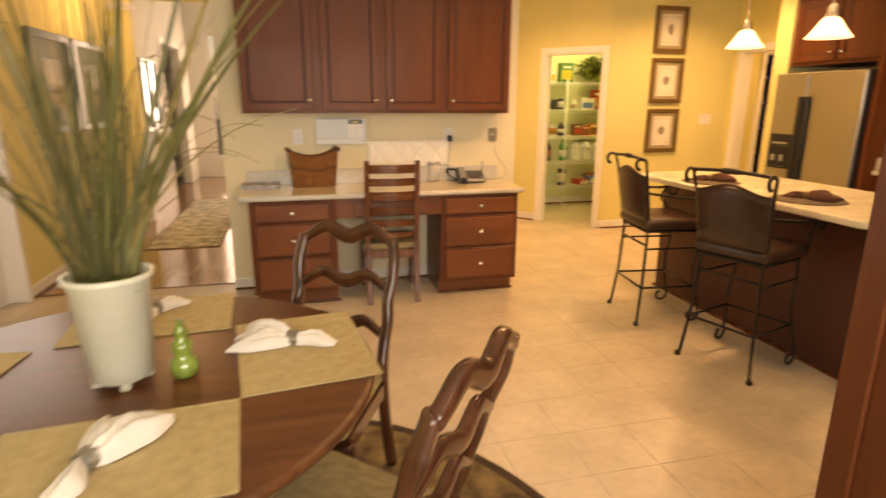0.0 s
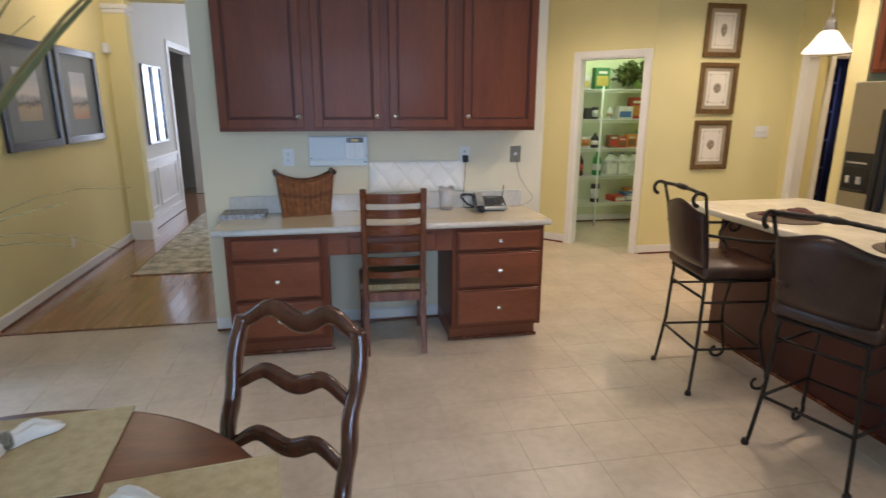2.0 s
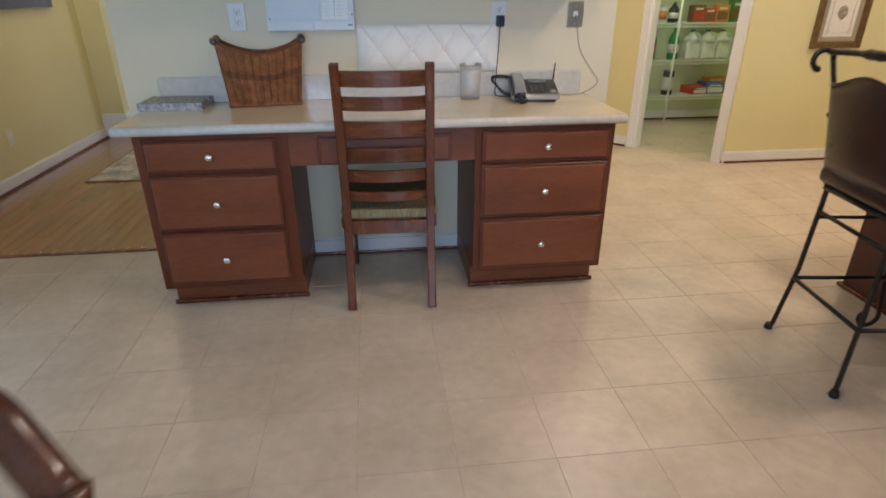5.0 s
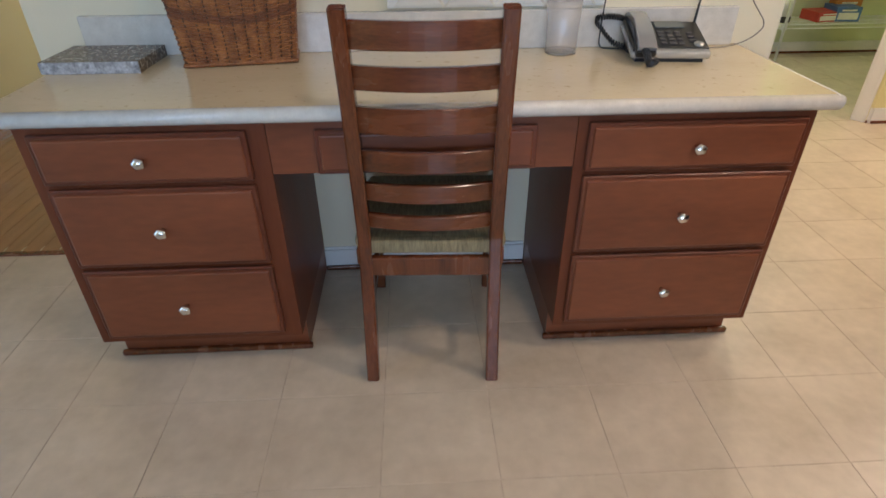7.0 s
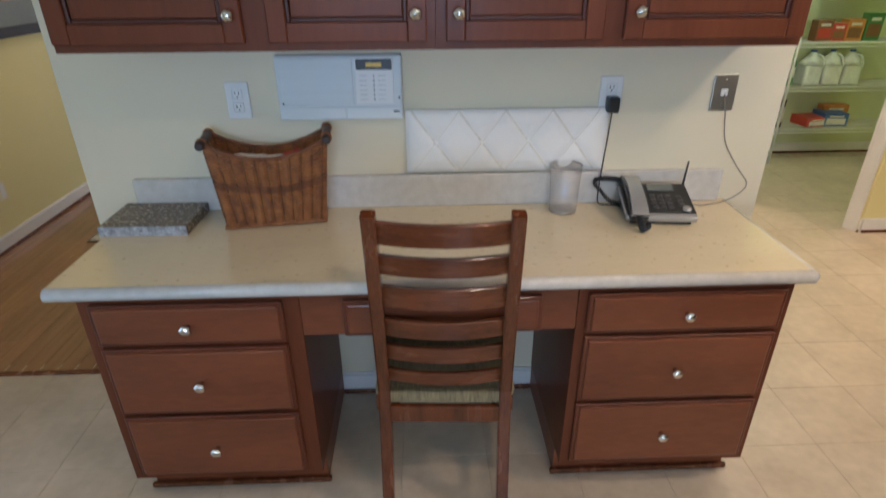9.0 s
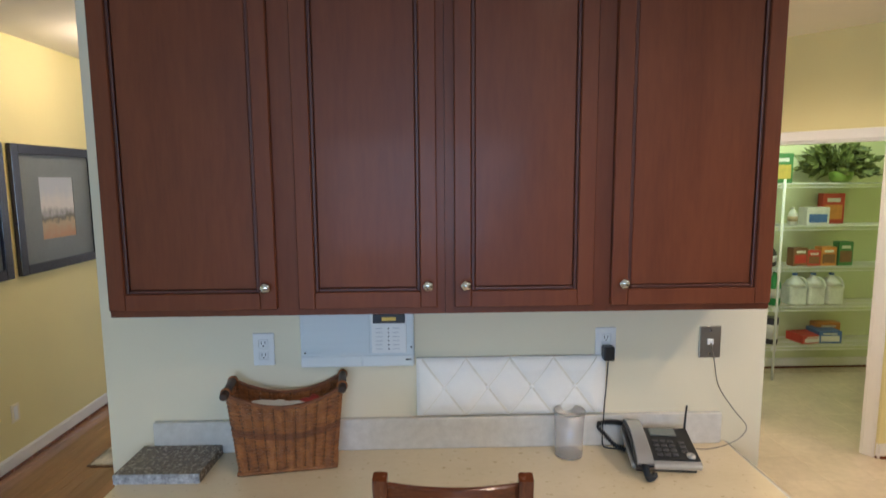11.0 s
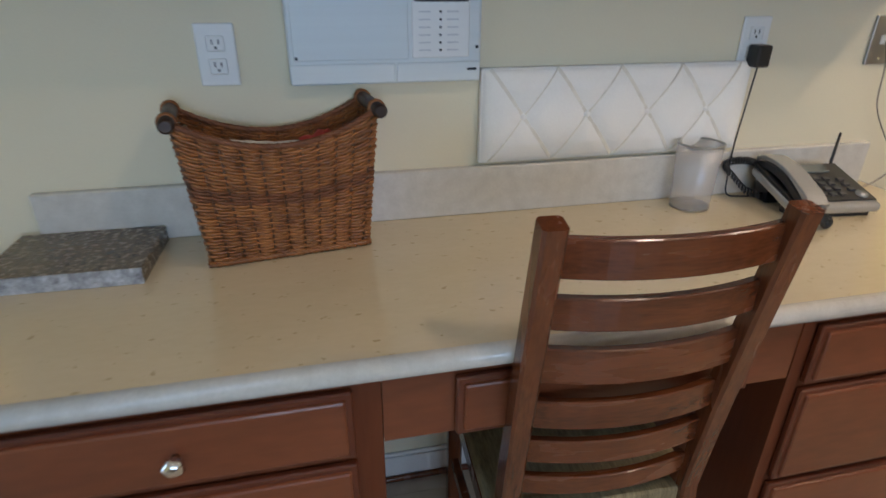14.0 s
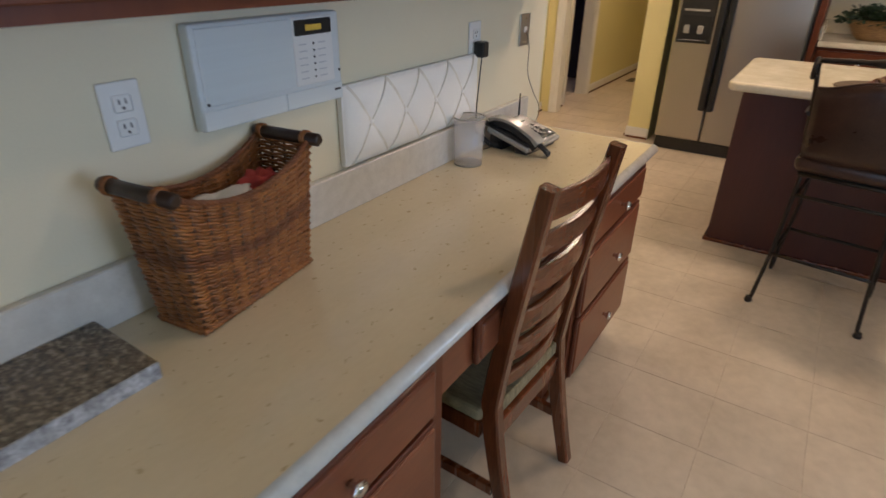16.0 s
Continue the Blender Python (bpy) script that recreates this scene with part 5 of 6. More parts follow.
def knotted(x, y, z, m, turn, size=1.0, label="", group="", ring=None):
    """A cloth napkin drawn through a ring: a fanned part, a narrow waist and a short tail."""
    t = thing("cloth_napkin", x, y, z, label, "napkin", group, turn=turn)

    def lobe(ang, ln, wd, high, seed, rise=0.0):
        """One gathered fold of cloth: a puffed leaf from the ring out to a soft point."""
        bm = bmesh.new()
        nu, nv = 18, 15
        top, bot = [], []
        c, q = math.cos(radians(ang)), math.sin(radians(ang))
        for i in range(nu + 1):
            u = i / nu
            w = (0.011 + (wd / 2 - 0.011) * min(1, u * 1.7) ** 0.9 * (1 if u < 0.7 else 1 - 0.75 * ((u - 0.7) / 0.3) ** 1.5)) * size
            ra, rb = [], []
            for j in range(nv):
                v = j / (nv - 1) * 2 - 1
                crease = 0.88 + 0.12 * math.cos(v * 6 + seed) + 0.22 * noise.noise(Vector((u * 5, v * 2.2, seed)))
                h = (0.016 * (1 - u) + high * math.sin(math.pi * min(1, 0.12 + u * 0.86)) ** 0.8 * (1 - abs(v) ** 2.4)) * crease * size + rise * u
                px = (0.008 + ln * u * (1 - 0.10 * v * v + 0.05 * math.sin(v * 4 + seed))) * size
                py = v * w + 0.006 * math.sin(u * 6 + seed) * size
                ra.append(bm.verts.new((px * c - py * q, px * q + py * c, 0.004 + rise * u * 0.4 + max(h, 0.0015))))
                rb.append(bm.verts.new((px * c - py * q, px * q + py * c, 0.0015 + rise * u * 0.4)))
            top.append(ra)
            bot.append(rb)
        for i in range(nu):
            for j in range(nv - 1):
                bm.faces.new((top[i][j], top[i][j + 1], top[i + 1][j + 1], top[i + 1][j])).smooth = True
                bm.faces.new((bot[i][j], bot[i + 1][j], bot[i + 1][j + 1], bot[i][j + 1]))
            for j in (0, nv - 1):
                bm.faces.new((top[i][j], top[i + 1][j], bot[i + 1][j], bot[i][j]))
        for i in (0, nu):
            for j in range(nv - 1):
                bm.faces.new((top[i][j], bot[i][j], bot[i][j + 1], top[i][j + 1]))
        bmesh.ops.recalc_face_normals(bm, faces=bm.faces[:])
        return bm

    part("fan", join(lobe(203, 0.165, 0.070, 0.030, 1), lobe(184, 0.150, 0.085, 0.036, 2.4, 0.006), lobe(157, 0.165, 0.085, 0.042, 4, 0.012)), m, t, local=True)
    part("tail", lobe(4, 0.115, 0.056, 0.026, 5), m, t, local=True)
    if ring:
        part("napkin_ring", join(*[tube([(dx, 0.02 * math.cos(a) * size, 0.02 + 0.0185 * math.sin(a)) for a in [2 * math.pi * k / 18 for k in range(18)]], 0.004, 6, True) for dx in (-0.012, -0.004, 0.004, 0.012)]), ring, t, "beaded napkin ring", local=True)
    return t


for k, (mx, my) in enumerate(((3.15, 1.98), (3.13, 2.76))):
    t = thing("round_placemat", mx, my, 0.932, "round brown woven placemat on the island top", "placemat", "island placemats")
    part("mat", lathe([(0.185, 0.0005), (0.190, 0.003), (0.185, 0.006), (0, 0.006)], (mx, my, 0.932), 40), MATW, t)
    knotted(mx + 0.01, my + 0.02, 0.9385, NAPB, 120 + 25 * k, 1.0, "rust-brown cloth napkin knotted on the island placemat", "island napkins", GOLDF)


# bar stools: facing +x in their own run
def scroll(c, r0, r1, a0, a1, n=14):
    return [(c[0] + (r0 + (r1 - r0) * k / n) * math.cos(a0 + (a1 - a0) * k / n), c[1], c[2] + (r0 + (r1 - r0) * k / n) * math.sin(a0 + (a1 - a0) * k / n)) for k in range(n + 1)]


def bar_stool(x, y, turn, label):
    t = thing("bar_stool", x, y, 0, label, "bar stool", "island stools", turn=turn)
    P = lambda name, bm, m, lab="", par=None: part(name, bm, m, par or t, lab, local=True)
    for s in (-1, 1):
        P("rear_leg", tube([(-0.22, s * 0.222, 0.0), (-0.212, s * 0.214, 0.03), (-0.185, s * 0.190, 0.30), (-0.175, s * 0.178, 0.60), (-0.175, s * 0.175, 0.645)], 0.009, 10), IRON)
        P("foot_pad", lathe([(0.016, 0), (0.018, 0.008), (0.013, 0.026)], (-0.22, s * 0.222, 0), 12), IRON)
        front = [(0.175, s * 0.175, 0.645), (0.185, s * 0.180, 0.5), (0.165, s * 0.185, 0.36), (0.185, s * 0.20, 0.22), (0.215, s * 0.215, 0.11)]
        P("front_leg", tube(curve(front, 6) + scroll((0.172, s * 0.215, 0.060), 0.055, 0.022, 0.9, -4.4, 22)[1:], 0.0088, 8), IRON)
        P("back_post", tube(curve([(-0.175, s * 0.185, 0.645), (-0.195, s * 0.200, 0.80), (-0.225, s * 0.212, 0.97), (-0.245, s * 0.222, 1.06)], 5) + [(-0.250, s * 0.226, 1.085)], 0.0088, 8), IRON)
        hook = [(-0.250 - 0.034 + 0.034 * math.cos(q), s * 0.226, 1.085 + 0.034 * math.sin(q)) for q in [math.pi * 1.45 * k / 16 for k in range(17)]]
        P("post_hook", tube(hook, [0.0095] * 14 + [0.010, 0.012, 0.009], 8), IRON)
        arm = curve([(-0.222, s * 0.215, 0.90), (-0.10, s * 0.235, 0.885), (0.06, s * 0.250, 0.868), (0.17, s * 0.252, 0.872), (0.215, s * 0.252, 0.890)], 6)
        P("arm", tube(arm + scroll((0.205, s * 0.252, 0.845), 0.046, 0.018, 1.35, -4.0, 20)[1:], 0.0086, 8), IRON)
        P("arm_strut", tube(curve([(0.165, s * 0.252, 0.868), (0.12, s * 0.245, 0.80), (0.16, s * 0.225, 0.73), (0.15, s * 0.200, 0.655)], 6), 0.009, 8), IRON)
        P("side_rail", tube([(-0.190, s * 0.195, 0.255), (0.180, s * 0.195, 0.255)], 0.008, 8), IRON)
        P("upper_side_rail", tube([(-0.178, s * 0.182, 0.52), (0.184, s * 0.180, 0.52)], 0.007, 8), IRON)
    P("front_rail", tube([(0.178, -0.195, 0.25), (0.178, 0.195, 0.25)], 0.008, 8), IRON)
    P("rear_rail", tube([(-0.192, -0.196, 0.255), (-0.192, 0.196, 0.255)], 0.008, 8), IRON)
    P("rear_upper_rail", tube([(-0.178, -0.18, 0.545), (-0.178, 0.18, 0.545)], 0.008, 8), IRON)
    P("seat_frame", join(tube([(-0.18, -0.18, 0.64), (0.18, -0.18, 0.64)], 0.010, 8), tube([(-0.18, 0.18, 0.64), (0.18, 0.18, 0.64)], 0.010, 8), tube([(-0.18, -0.18, 0.64), (-0.18, 0.18, 0.64)], 0.010, 8), tube([(0.18, -0.18, 0.64), (0.18, 0.18, 0.64)], 0.010, 8), box(-0.18, 0.18, -0.18, 0.18, 0.646, 0.652)), IRON)
    seat = box(-0.205, 0.215, -0.215, 0.215, 0.652, 0.725, 0.030, 4)
    for v in seat.verts:
        if v.co.z > 0.70:
            v.co.z += 0.012 * (1 - (v.co.x / 0.22) ** 2) * (1 - (v.co.y / 0.22) ** 2)
    for f in seat.faces:
        f.smooth = True
    P("seat", seat, LEATHER, "padded brown leather seat")
    bm = bmesh.new()
    g0, g1 = [], []
    n = 16
    for j in range(9):
        r0, r1 = [], []
        for i in range(n + 1):
            u = i / n * 2 - 1
            z1_ = 1.015 + 0.022 * math.cos(u * math.pi) * 1.0 + 0.012
            z = 0.715 + (z1_ - 0.715) * j / 8
            xx = -0.185 - 0.05 * (z - 0.70) / 0.3 - 0.022 * (1 - u * u)
            w = 0.196 + 0.014 * (z - 0.7) / 0.3
            pad = 0.010 * (1 - u ** 4) * (1 - (j / 4 - 1) ** 4)
            r0.append(bm.verts.new((xx + 0.006 + pad, u * w, z)))
            r1.append(bm.verts.new((xx - 0.010 - pad, u * w, z)))
        g0.append(r0)
        g1.append(r1)
    for j in range(8):
        for i in range(n):
            bm.faces.new((g0[j][i], g0[j][i + 1], g0[j + 1][i + 1], g0[j + 1][i])).smooth = True
            bm.faces.new((g1[j][i], g1[j + 1][i], g1[j + 1][i + 1], g1[j][i + 1])).smooth = True
    for i in range(n):
        bm.faces.new((g0[0][i], g1[0][i], g1[0][i + 1], g0[0][i + 1]))
        bm.faces.new((g0[8][i], g0[8][i + 1], g1[8][i + 1], g1[8][i]))
    for j in range(8):
        bm.faces.new((g0[j][0], g0[j + 1][0], g1[j + 1][0], g1[j][0]))
        bm.faces.new((g0[j][n], g1[j][n], g1[j + 1][n], g0[j + 1][n]))
    bmesh.ops.recalc_face_normals(bm, faces=bm.faces[:])
    bk = P("backrest", bm, LEATHER, "brown leather back panel with a curved top")
    part("piping", tube([(-0.192 - 0.05 * 0.32 / 0.3 - 0.022 * (1 - (i / 16) ** 2), i / 16 * 0.205, 1.030 + 0.022 * math.cos(i / 16 * math.pi)) for i in range(-16, 17)], 0.006, 6), LEATHER, bk)
    top = [(-0.270, -0.226 + 0.452 * k / 24, 1.112 + 0.010 * math.sin(math.pi * k / 24)) for k in range(25)]
    P("top_bar", tube(top, [0.009 + 0.006 * (abs(k - 12) < 3) + 0.002 * (k % 2) for k in range(25)], 8), IRON)
    return t


bar_stool(2.770, 2.768, -7, "wrought-iron bar stool with brown leather seat, square to the island")
bar_stool(2.790, 1.966, 17.6, "wrought-iron bar stool with brown leather seat, turned from the island")

# pendants
SHADE = bpy.data.materials.new("lit_white_glass")
SHADE.use_nodes = True
sb = SHADE.node_tree.nodes["Principled BSDF"]
sb.inputs["Base Color"].default_value, sb.inputs["Roughness"].default_value = (0.9, 0.87, 0.78, 1), 0.25
sb.inputs["Emission Color"].default_value, sb.inputs["Emission Strength"].default_value = (1.0, 0.86, 0.62, 1), 1.5
sb.inputs["Transmission Weight"].default_value = 0.0
for px_, py_ in PENDANTS:
    p = thing("pendant_lamp", px_, py_, CEIL, "small pendant lamp with a lit white bell glass over the island", "pendant light", "island pendants")
    part("shade", lathe([(0.130, 1.853), (0.120, 1.866), (0.092, 1.900), (0.070, 1.935), (0.052, 1.962), (0.034, 1.975), (0.034, 1.972), (0.050, 1.958), (0.067, 1.931), (0.088, 1.897), (0.117, 1.862), (0.128, 1.851)][:6], (px_, py_, 0), 32), SHADE, p, "lit white bell-shaped glass")
    part("socket", lathe([(0.036, 1.970), (0.038, 1.985), (0.028, 2.005), (0.030, 2.018), (0.020, 2.045), (0.010, 2.055)], (px_, py_, 0), 20), CHROME, p)
    part("rod", tube([(px_, py_, 2.05), (px_, py_, CEIL - 0.02)], 0.006, 8), CHROME, p)
    part("canopy", lathe([(0.02, CEIL - 0.035), (0.055, CEIL - 0.02), (0.06, CEIL - 0.0005)], (px_, py_, 0), 24), CHROME, p)

# refrigerator
fr = thing("refrigerator", 5.15, 3.64, 0, "stainless side-by-side refrigerator with black sides and an ice dispenser", "refrigerator")
part("body", box(4.875, 5.585, 3.165, 4.075, 0.03, 1.715, 0.004, 1), BLACK, fr)
part("foot_grille", box(4.83, 4.88, 3.17, 4.07, 0.0, 0.10, 0.004, 1), BLACK, fr, "black foot grille")
d1 = part("freezer_door", box(4.805, 4.872, 3.722, 4.075, 0.105, 1.728, 0.012, 3), STEEL, fr, "brushed stainless freezer door")
d2 = part("fridge_door", box(4.805, 4.872, 3.168, 3.712, 0.105, 1.728, 0.012, 3), STEEL, fr, "brushed stainless refrigerator door")
part("door_edge", box(4.812, 4.874, 3.155, 3.1675, 0.105, 1.726, 0.003, 1), BLACK, d2, "black plastic door edge")
for y0, y1, d in ((3.724, 3.776, d1), (3.662, 3.710, d2)):
    part("handle", box(4.772, 4.8035, y0, y1, 0.36, 1.52, 0.012, 3), BLACK, d, "long black handle strip")
dp = part("dispenser", box(4.796, 4.806, 3.790, 4.050, 0.86, 1.18, 0.006, 2), BLACK, d1, "black ice and water dispenser")
part("recess", box(4.793, 4.797, 3.81, 4.03, 0.88, 1.06), plain("deep_black", (0.006, 0.006, 0.006), 0.6), dp)
for y in (3.88, 3.98):
    part("lever", box(4.780, 4.794, y - 0.02, y + 0.02, 0.93, 0.99, 0.004, 1), SILVER, dp)
part("control_strip", box(4.7925, 4.797, 3.84, 4.02, 1.09, 1.105), SILVER, dp)
part("drip_tray", box(4.778, 4.797, 3.82, 4.02, 0.872, 0.884, 0.002, 1), BLACK, dp)


def side_door(y0, y1, z0, z1, xf, parent, s=0.055):
    """A framed cabinet door that faces -x."""
    d = part("door", join(box(xf, xf + 0.02, y0, y0 + s, z0, z1, 0.003, 1), box(xf, xf + 0.02, y1 - s, y1, z0, z1, 0.003, 1), box(xf + .0005, xf + 0.0195, y0 + s, y1 - s, z0, z0 + s, 0.003, 1), box(xf + .0005, xf + 0.0195, y0 + s, y1 - s, z1 - s, z1, 0.003, 1)), CHERRY, parent)
    part("panel", box(xf + 0.010, xf + 0.02, y0 + s, y1 - s, z0 + s, z1 - s), CHERRY, d)
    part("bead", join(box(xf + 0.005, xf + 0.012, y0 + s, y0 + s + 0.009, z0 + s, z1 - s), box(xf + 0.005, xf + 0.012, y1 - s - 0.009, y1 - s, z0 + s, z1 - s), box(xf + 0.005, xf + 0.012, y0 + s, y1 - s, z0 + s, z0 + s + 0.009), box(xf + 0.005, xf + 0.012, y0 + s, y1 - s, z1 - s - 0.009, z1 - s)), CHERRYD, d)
    return d


def side_knob(x, y, z, parent):
    k = lathe([(0.006, 0), (0.006, 0.012), (0.014, 0.016), (0.0165, 0.022), (0.014, 0.028), (0.0, 0.0315)], sides=14)
    part("knob", moved(k, Matrix.Translation((x, y, z)) @ Matrix.Rotation(radians(-90), 4, 'Y')), CHROME, parent, "polished nickel knob")


oc = thing("fridge_top_cabinet", 5.3, 3.65, 1.80, "cherry cabinet with two doors above the refrigerator", "cabinet")
part("body", box(5.02, 5.599, 3.15, 4.165, 1.80, 2.40), CHERRY, oc)
for y0, y1, ky in ((3.68, 4.13, 3.72), (3.18, 3.65, 3.61)):
    d = side_door(y0, y1, 1.83, 2.36, 5.0, oc)
    side_knob(5.0, ky, 1.90, d)
part("crown", box(4.95, 5.599, 3.10, 4.165, 2.40, 2.46, 0.015, 2), CHERRY, oc)
part("end_panel", box(4.86, 5.599, 3.105, 3.148, 0, 2.40, 0.002, 1), CHERRY, oc)
for y0, y1 in ((2.02, 3.10), (0.9, 2.018)):
    bcab = thing("base_cabinet", 5.2, (y0 + y1) / 2, 0, "cherry base cabinet with drawers along the kitchen wall", "cabinet", "kitchen base cabinets")
    part("body", box(4.99, 5.598, y0, y1, 0.10, 0.888), CHERRY, bcab)
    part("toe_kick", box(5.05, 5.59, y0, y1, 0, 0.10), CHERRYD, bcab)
    mid = (y0 + y1) / 2
    for a, b in ((y0 + 0.02, mid - 0.01), (mid + 0.01, y1 - 0.02)):
        d = part("drawer", box(4.970, 4.990, a, b, 0.72, 0.865, 0.004, 2), CHERRY, bcab)
        side_knob(4.970, (a + b) / 2, 0.79, d)
        d = side_door(a, b, 0.13, 0.70, 4.970, bcab)
        side_knob(4.970, b - 0.03, 0.62, d)
ct = thing("kitchen_counter", 5.28, 2.0, 0.89, "cream kitchen counter with a low backsplash", "countertop")
part("slab", box(4.945, 5.598, 0.9, 3.10, 0.889, 0.93, 0.012, 3), ISLTOP, ct)
part("backsplash", box(5.575, 5.599, 0.9, 3.10, 0.931, 1.03, 0.003, 1), ISLTOP, ct)
part("side_splash", box(4.98, 5.574, 3.082, 3.103, 0.931, 1.03, 0.003, 1), ISLTOP, ct)
for y0, y1 in ((2.18, 3.09), (1.25, 2.178)):
    uc = thing("kitchen_wall_cabinet", 5.4, (y0 + y1) / 2, 1.36, "cherry wall cabinet over the kitchen counter", "cabinet", "kitchen wall cabinets")
    part("body", box(5.285, 5.598, y0, y1, 1.36, 2.30), CHERRY, uc)
    mid = (y0 + y1) / 2
    for a, b, ky in ((y0 + 0.02, mid - 0.008, mid - 0.04), (mid + 0.008, y1 - 0.02, mid + 0.04)):
        d = side_door(a, b, 1.385, 2.27, 5.265, uc)
        side_knob(5.265, ky, 1.46, d)
    part("crown", box(5.235, 5.598, y0, y1, 2.301, 2.36, 0.012, 2), CHERRY, uc)
TANW = mat("tan_coiled_basket", (0.33, 0.20, 0.09), 0.75, vary=0.3, scale=30, bump=0.6, bscale=110, stretch=(1, 1, 6))
IVY = mat("dark_ivy_leaf", (0.022, 0.05, 0.022), 0.5, vary=0.4, scale=30, second=(0.06, 0.10, 0.045))
pbk = thing("plant_basket", 5.24, 2.72, 0.931, "wide tan basket of dark green ivy on the kitchen counter", "plant")
bk = lathe([(0.13, 0), (0.16, 0.03), (0.215, 0.135), (0.225, 0.14), (0.205, 0.13)], sides=30)
for v in bk.verts:
    v.co = Vector((5.24 + v.co.x * 0.72, 2.72 + v.co.y * 1.15, 0.931 + v.co.z))
part("basket", bk, TANW, pbk)
tagged(part("foliage", leaf_mass(5.24, 2.72, 1.06, 0.17, 0.30, 0.11, 700, 0.05, 9, 0.6), IVY, pbk), kind="stuff")

# waste bin behind the island's end
tb_ = thing("waste_bin", 3.435, 1.305, 0, "black waste bin with a white liner showing under its lid", "waste bin")
part("bin", lathe([(0.125, 0), (0.135, 0.02), (0.155, 0.50), (0.155, 0.505)], (3.435, 1.305, 0), 28), BLACK, tb_)
part("liner", lathe([(0.157, 0.505), (0.160, 0.51), (0.160, 0.565), (0.156, 0.57)], (3.435, 1.305, 0), 28), CLOTH, tb_, "folded white bin liner")
part("lid", lathe([(0.166, 0.572), (0.168, 0.60), (0.150, 0.66), (0.08, 0.695), (0, 0.70)], (3.435, 1.305, 0), 28), BLACK, tb_)

# tall cabinet beside the path
tc = thing("tall_cabinet", 1.90, -0.15, 0, "tall plain cherry cabinet end beside the dining table", "cabinet")
part("body", box(1.655, 2.15, -0.72, 0.405, 0, 1.52, 0.003, 1), CHERRY, tc)
part("corner_stile", box(1.642, 1.656, 0.335, 0.412, 0, 1.52, 0.004, 2), CHERRY, tc)
part("corner_stile", box(1.642, 1.656, -0.727, -0.65, 0, 1.52, 0.004, 2), CHERRY, tc)
part("cap", box(1.635, 2.16, -0.735, 0.42, 1.5205, 1.545, 0.006, 2), CHERRY, tc)

# ---- dining table ----
TX, TY = -0.11, 0.92
RUGM = mat("dark_floral_rug", (0.085, 0.05, 0.03), 0.95, vary=0.5, scale=11, bump=0.5, bscale=300, second=(0.33, 0.26, 0.15), mix=0.5)
RUGB = mat("dark_rug_border", (0.05, 0.028, 0.016), 0.95, vary=0.4, scale=20, bump=0.4, bscale=300)
rg = thing("round_rug", -0.05, 0.65, 0, "round dark brown floral rug under the dining table", "rug")
part("rug_surface", lathe([(1.30, 0.0015), (1.30, 0.010), (0, 0.010)], (-0.05, 0.65, 0), 72), RUGM, rg)
part("border", tube([(-0.05 + 1.34 * math.cos(a), 0.65 + 1.34 * math.sin(a), 0.006) for a in [2 * math.pi * k / 96 for k in range(96)]], 0.005, 6, True), RUGB, rg)
part("border_band", lathe([(1.301, 0.0015), (1.345, 0.0015), (1.345, 0.009), (1.301, 0.009)], (-0.05, 0.65, 0), 96), RUGB, rg)
tb = thing("dining_table", TX, TY, 0.01, "round dark mahogany pedestal dining table", "table")
part("tabletop", lathe([(0.614, 0.715), (0.649, 0.722), (0.666, 0.735), (0.670, 0.748), (0.662, 0.758), (0.652, 0.7605), (0, 0.7605)], (TX, TY, 0), 96), TABLEW, tb)
part("apron", lathe([(0.53, 0.65), (0.54, 0.65), (0.54, 0.716), (0.53, 0.716)], (TX, TY, 0), 64), DARKW, tb)
part("pedestal", lathe([(0.09, 0.12), (0.11, 0.18), (0.075, 0.26), (0.06, 0.38), (0.10, 0.52), (0.12, 0.60), (0.16, 0.70), (0.16, 0.716)], (TX, TY, 0), 32), DARKW, tb)
for k in range(4):
    a = radians(45 + 90 * k)
    c, s = math.cos(a), math.sin(a)
    part("leg", bar(curve([(TX + c * r, TY + s * r, z) for r, z in ((0.06, 0.19), (0.2, 0.17), (0.34, 0.08), (0.42, 0.035), (0.46, 0.035))], 5), 0.06, 0.05), DARKW, tb)
JUTE = mat("olive_tan_placemat", (0.46, 0.355, 0.185), 0.8, vary=0.10, scale=30, bump=0.35, bscale=260, second=(0.55, 0.44, 0.25))
BEAD = mat("silver_bead_ring", (0.30, 0.27, 0.22), 0.4, metal=0.6, vary=0.4, scale=80)
for mx, my, ang, nx_, ny_, na in ((0.362, 1.005, 97, 0.336, 1.035, -18), (-0.115, 1.365, 4, -0.12, 1.40, 45), (-0.015, 0.535, 5, -0.05, 0.52, -108), (-0.60, 0.93, 84, -0.55, 0.93, 70)):
    t = thing("placemat", mx, my, 0.7615, "olive-tan woven rectangular placemat on the dining table", "placemat", "table placemats", turn=ang)
    part("mat", box(-0.24, 0.24, -0.175, 0.175, 0, 0.003, 0.001, 1), JUTE, t, local=True)
    part("hem", join(box(-0.244, 0.244, -0.179, -0.173, 0, 0.0042, 0.001, 1), box(-0.244, 0.244, 0.173, 0.179, 0, 0.0042, 0.001, 1), box(-0.244, -0.238, -0.173, 0.173, 0, 0.0042, 0.001, 1), box(0.238, 0.244, -0.173, 0.173, 0, 0.0042, 0.001, 1)), JUTE, t, local=True)
    knotted(nx_, ny_, 0.766, CLOTH, na, 1.05, "white cloth napkin drawn through a beaded ring on a placemat", "table napkins", BEAD)

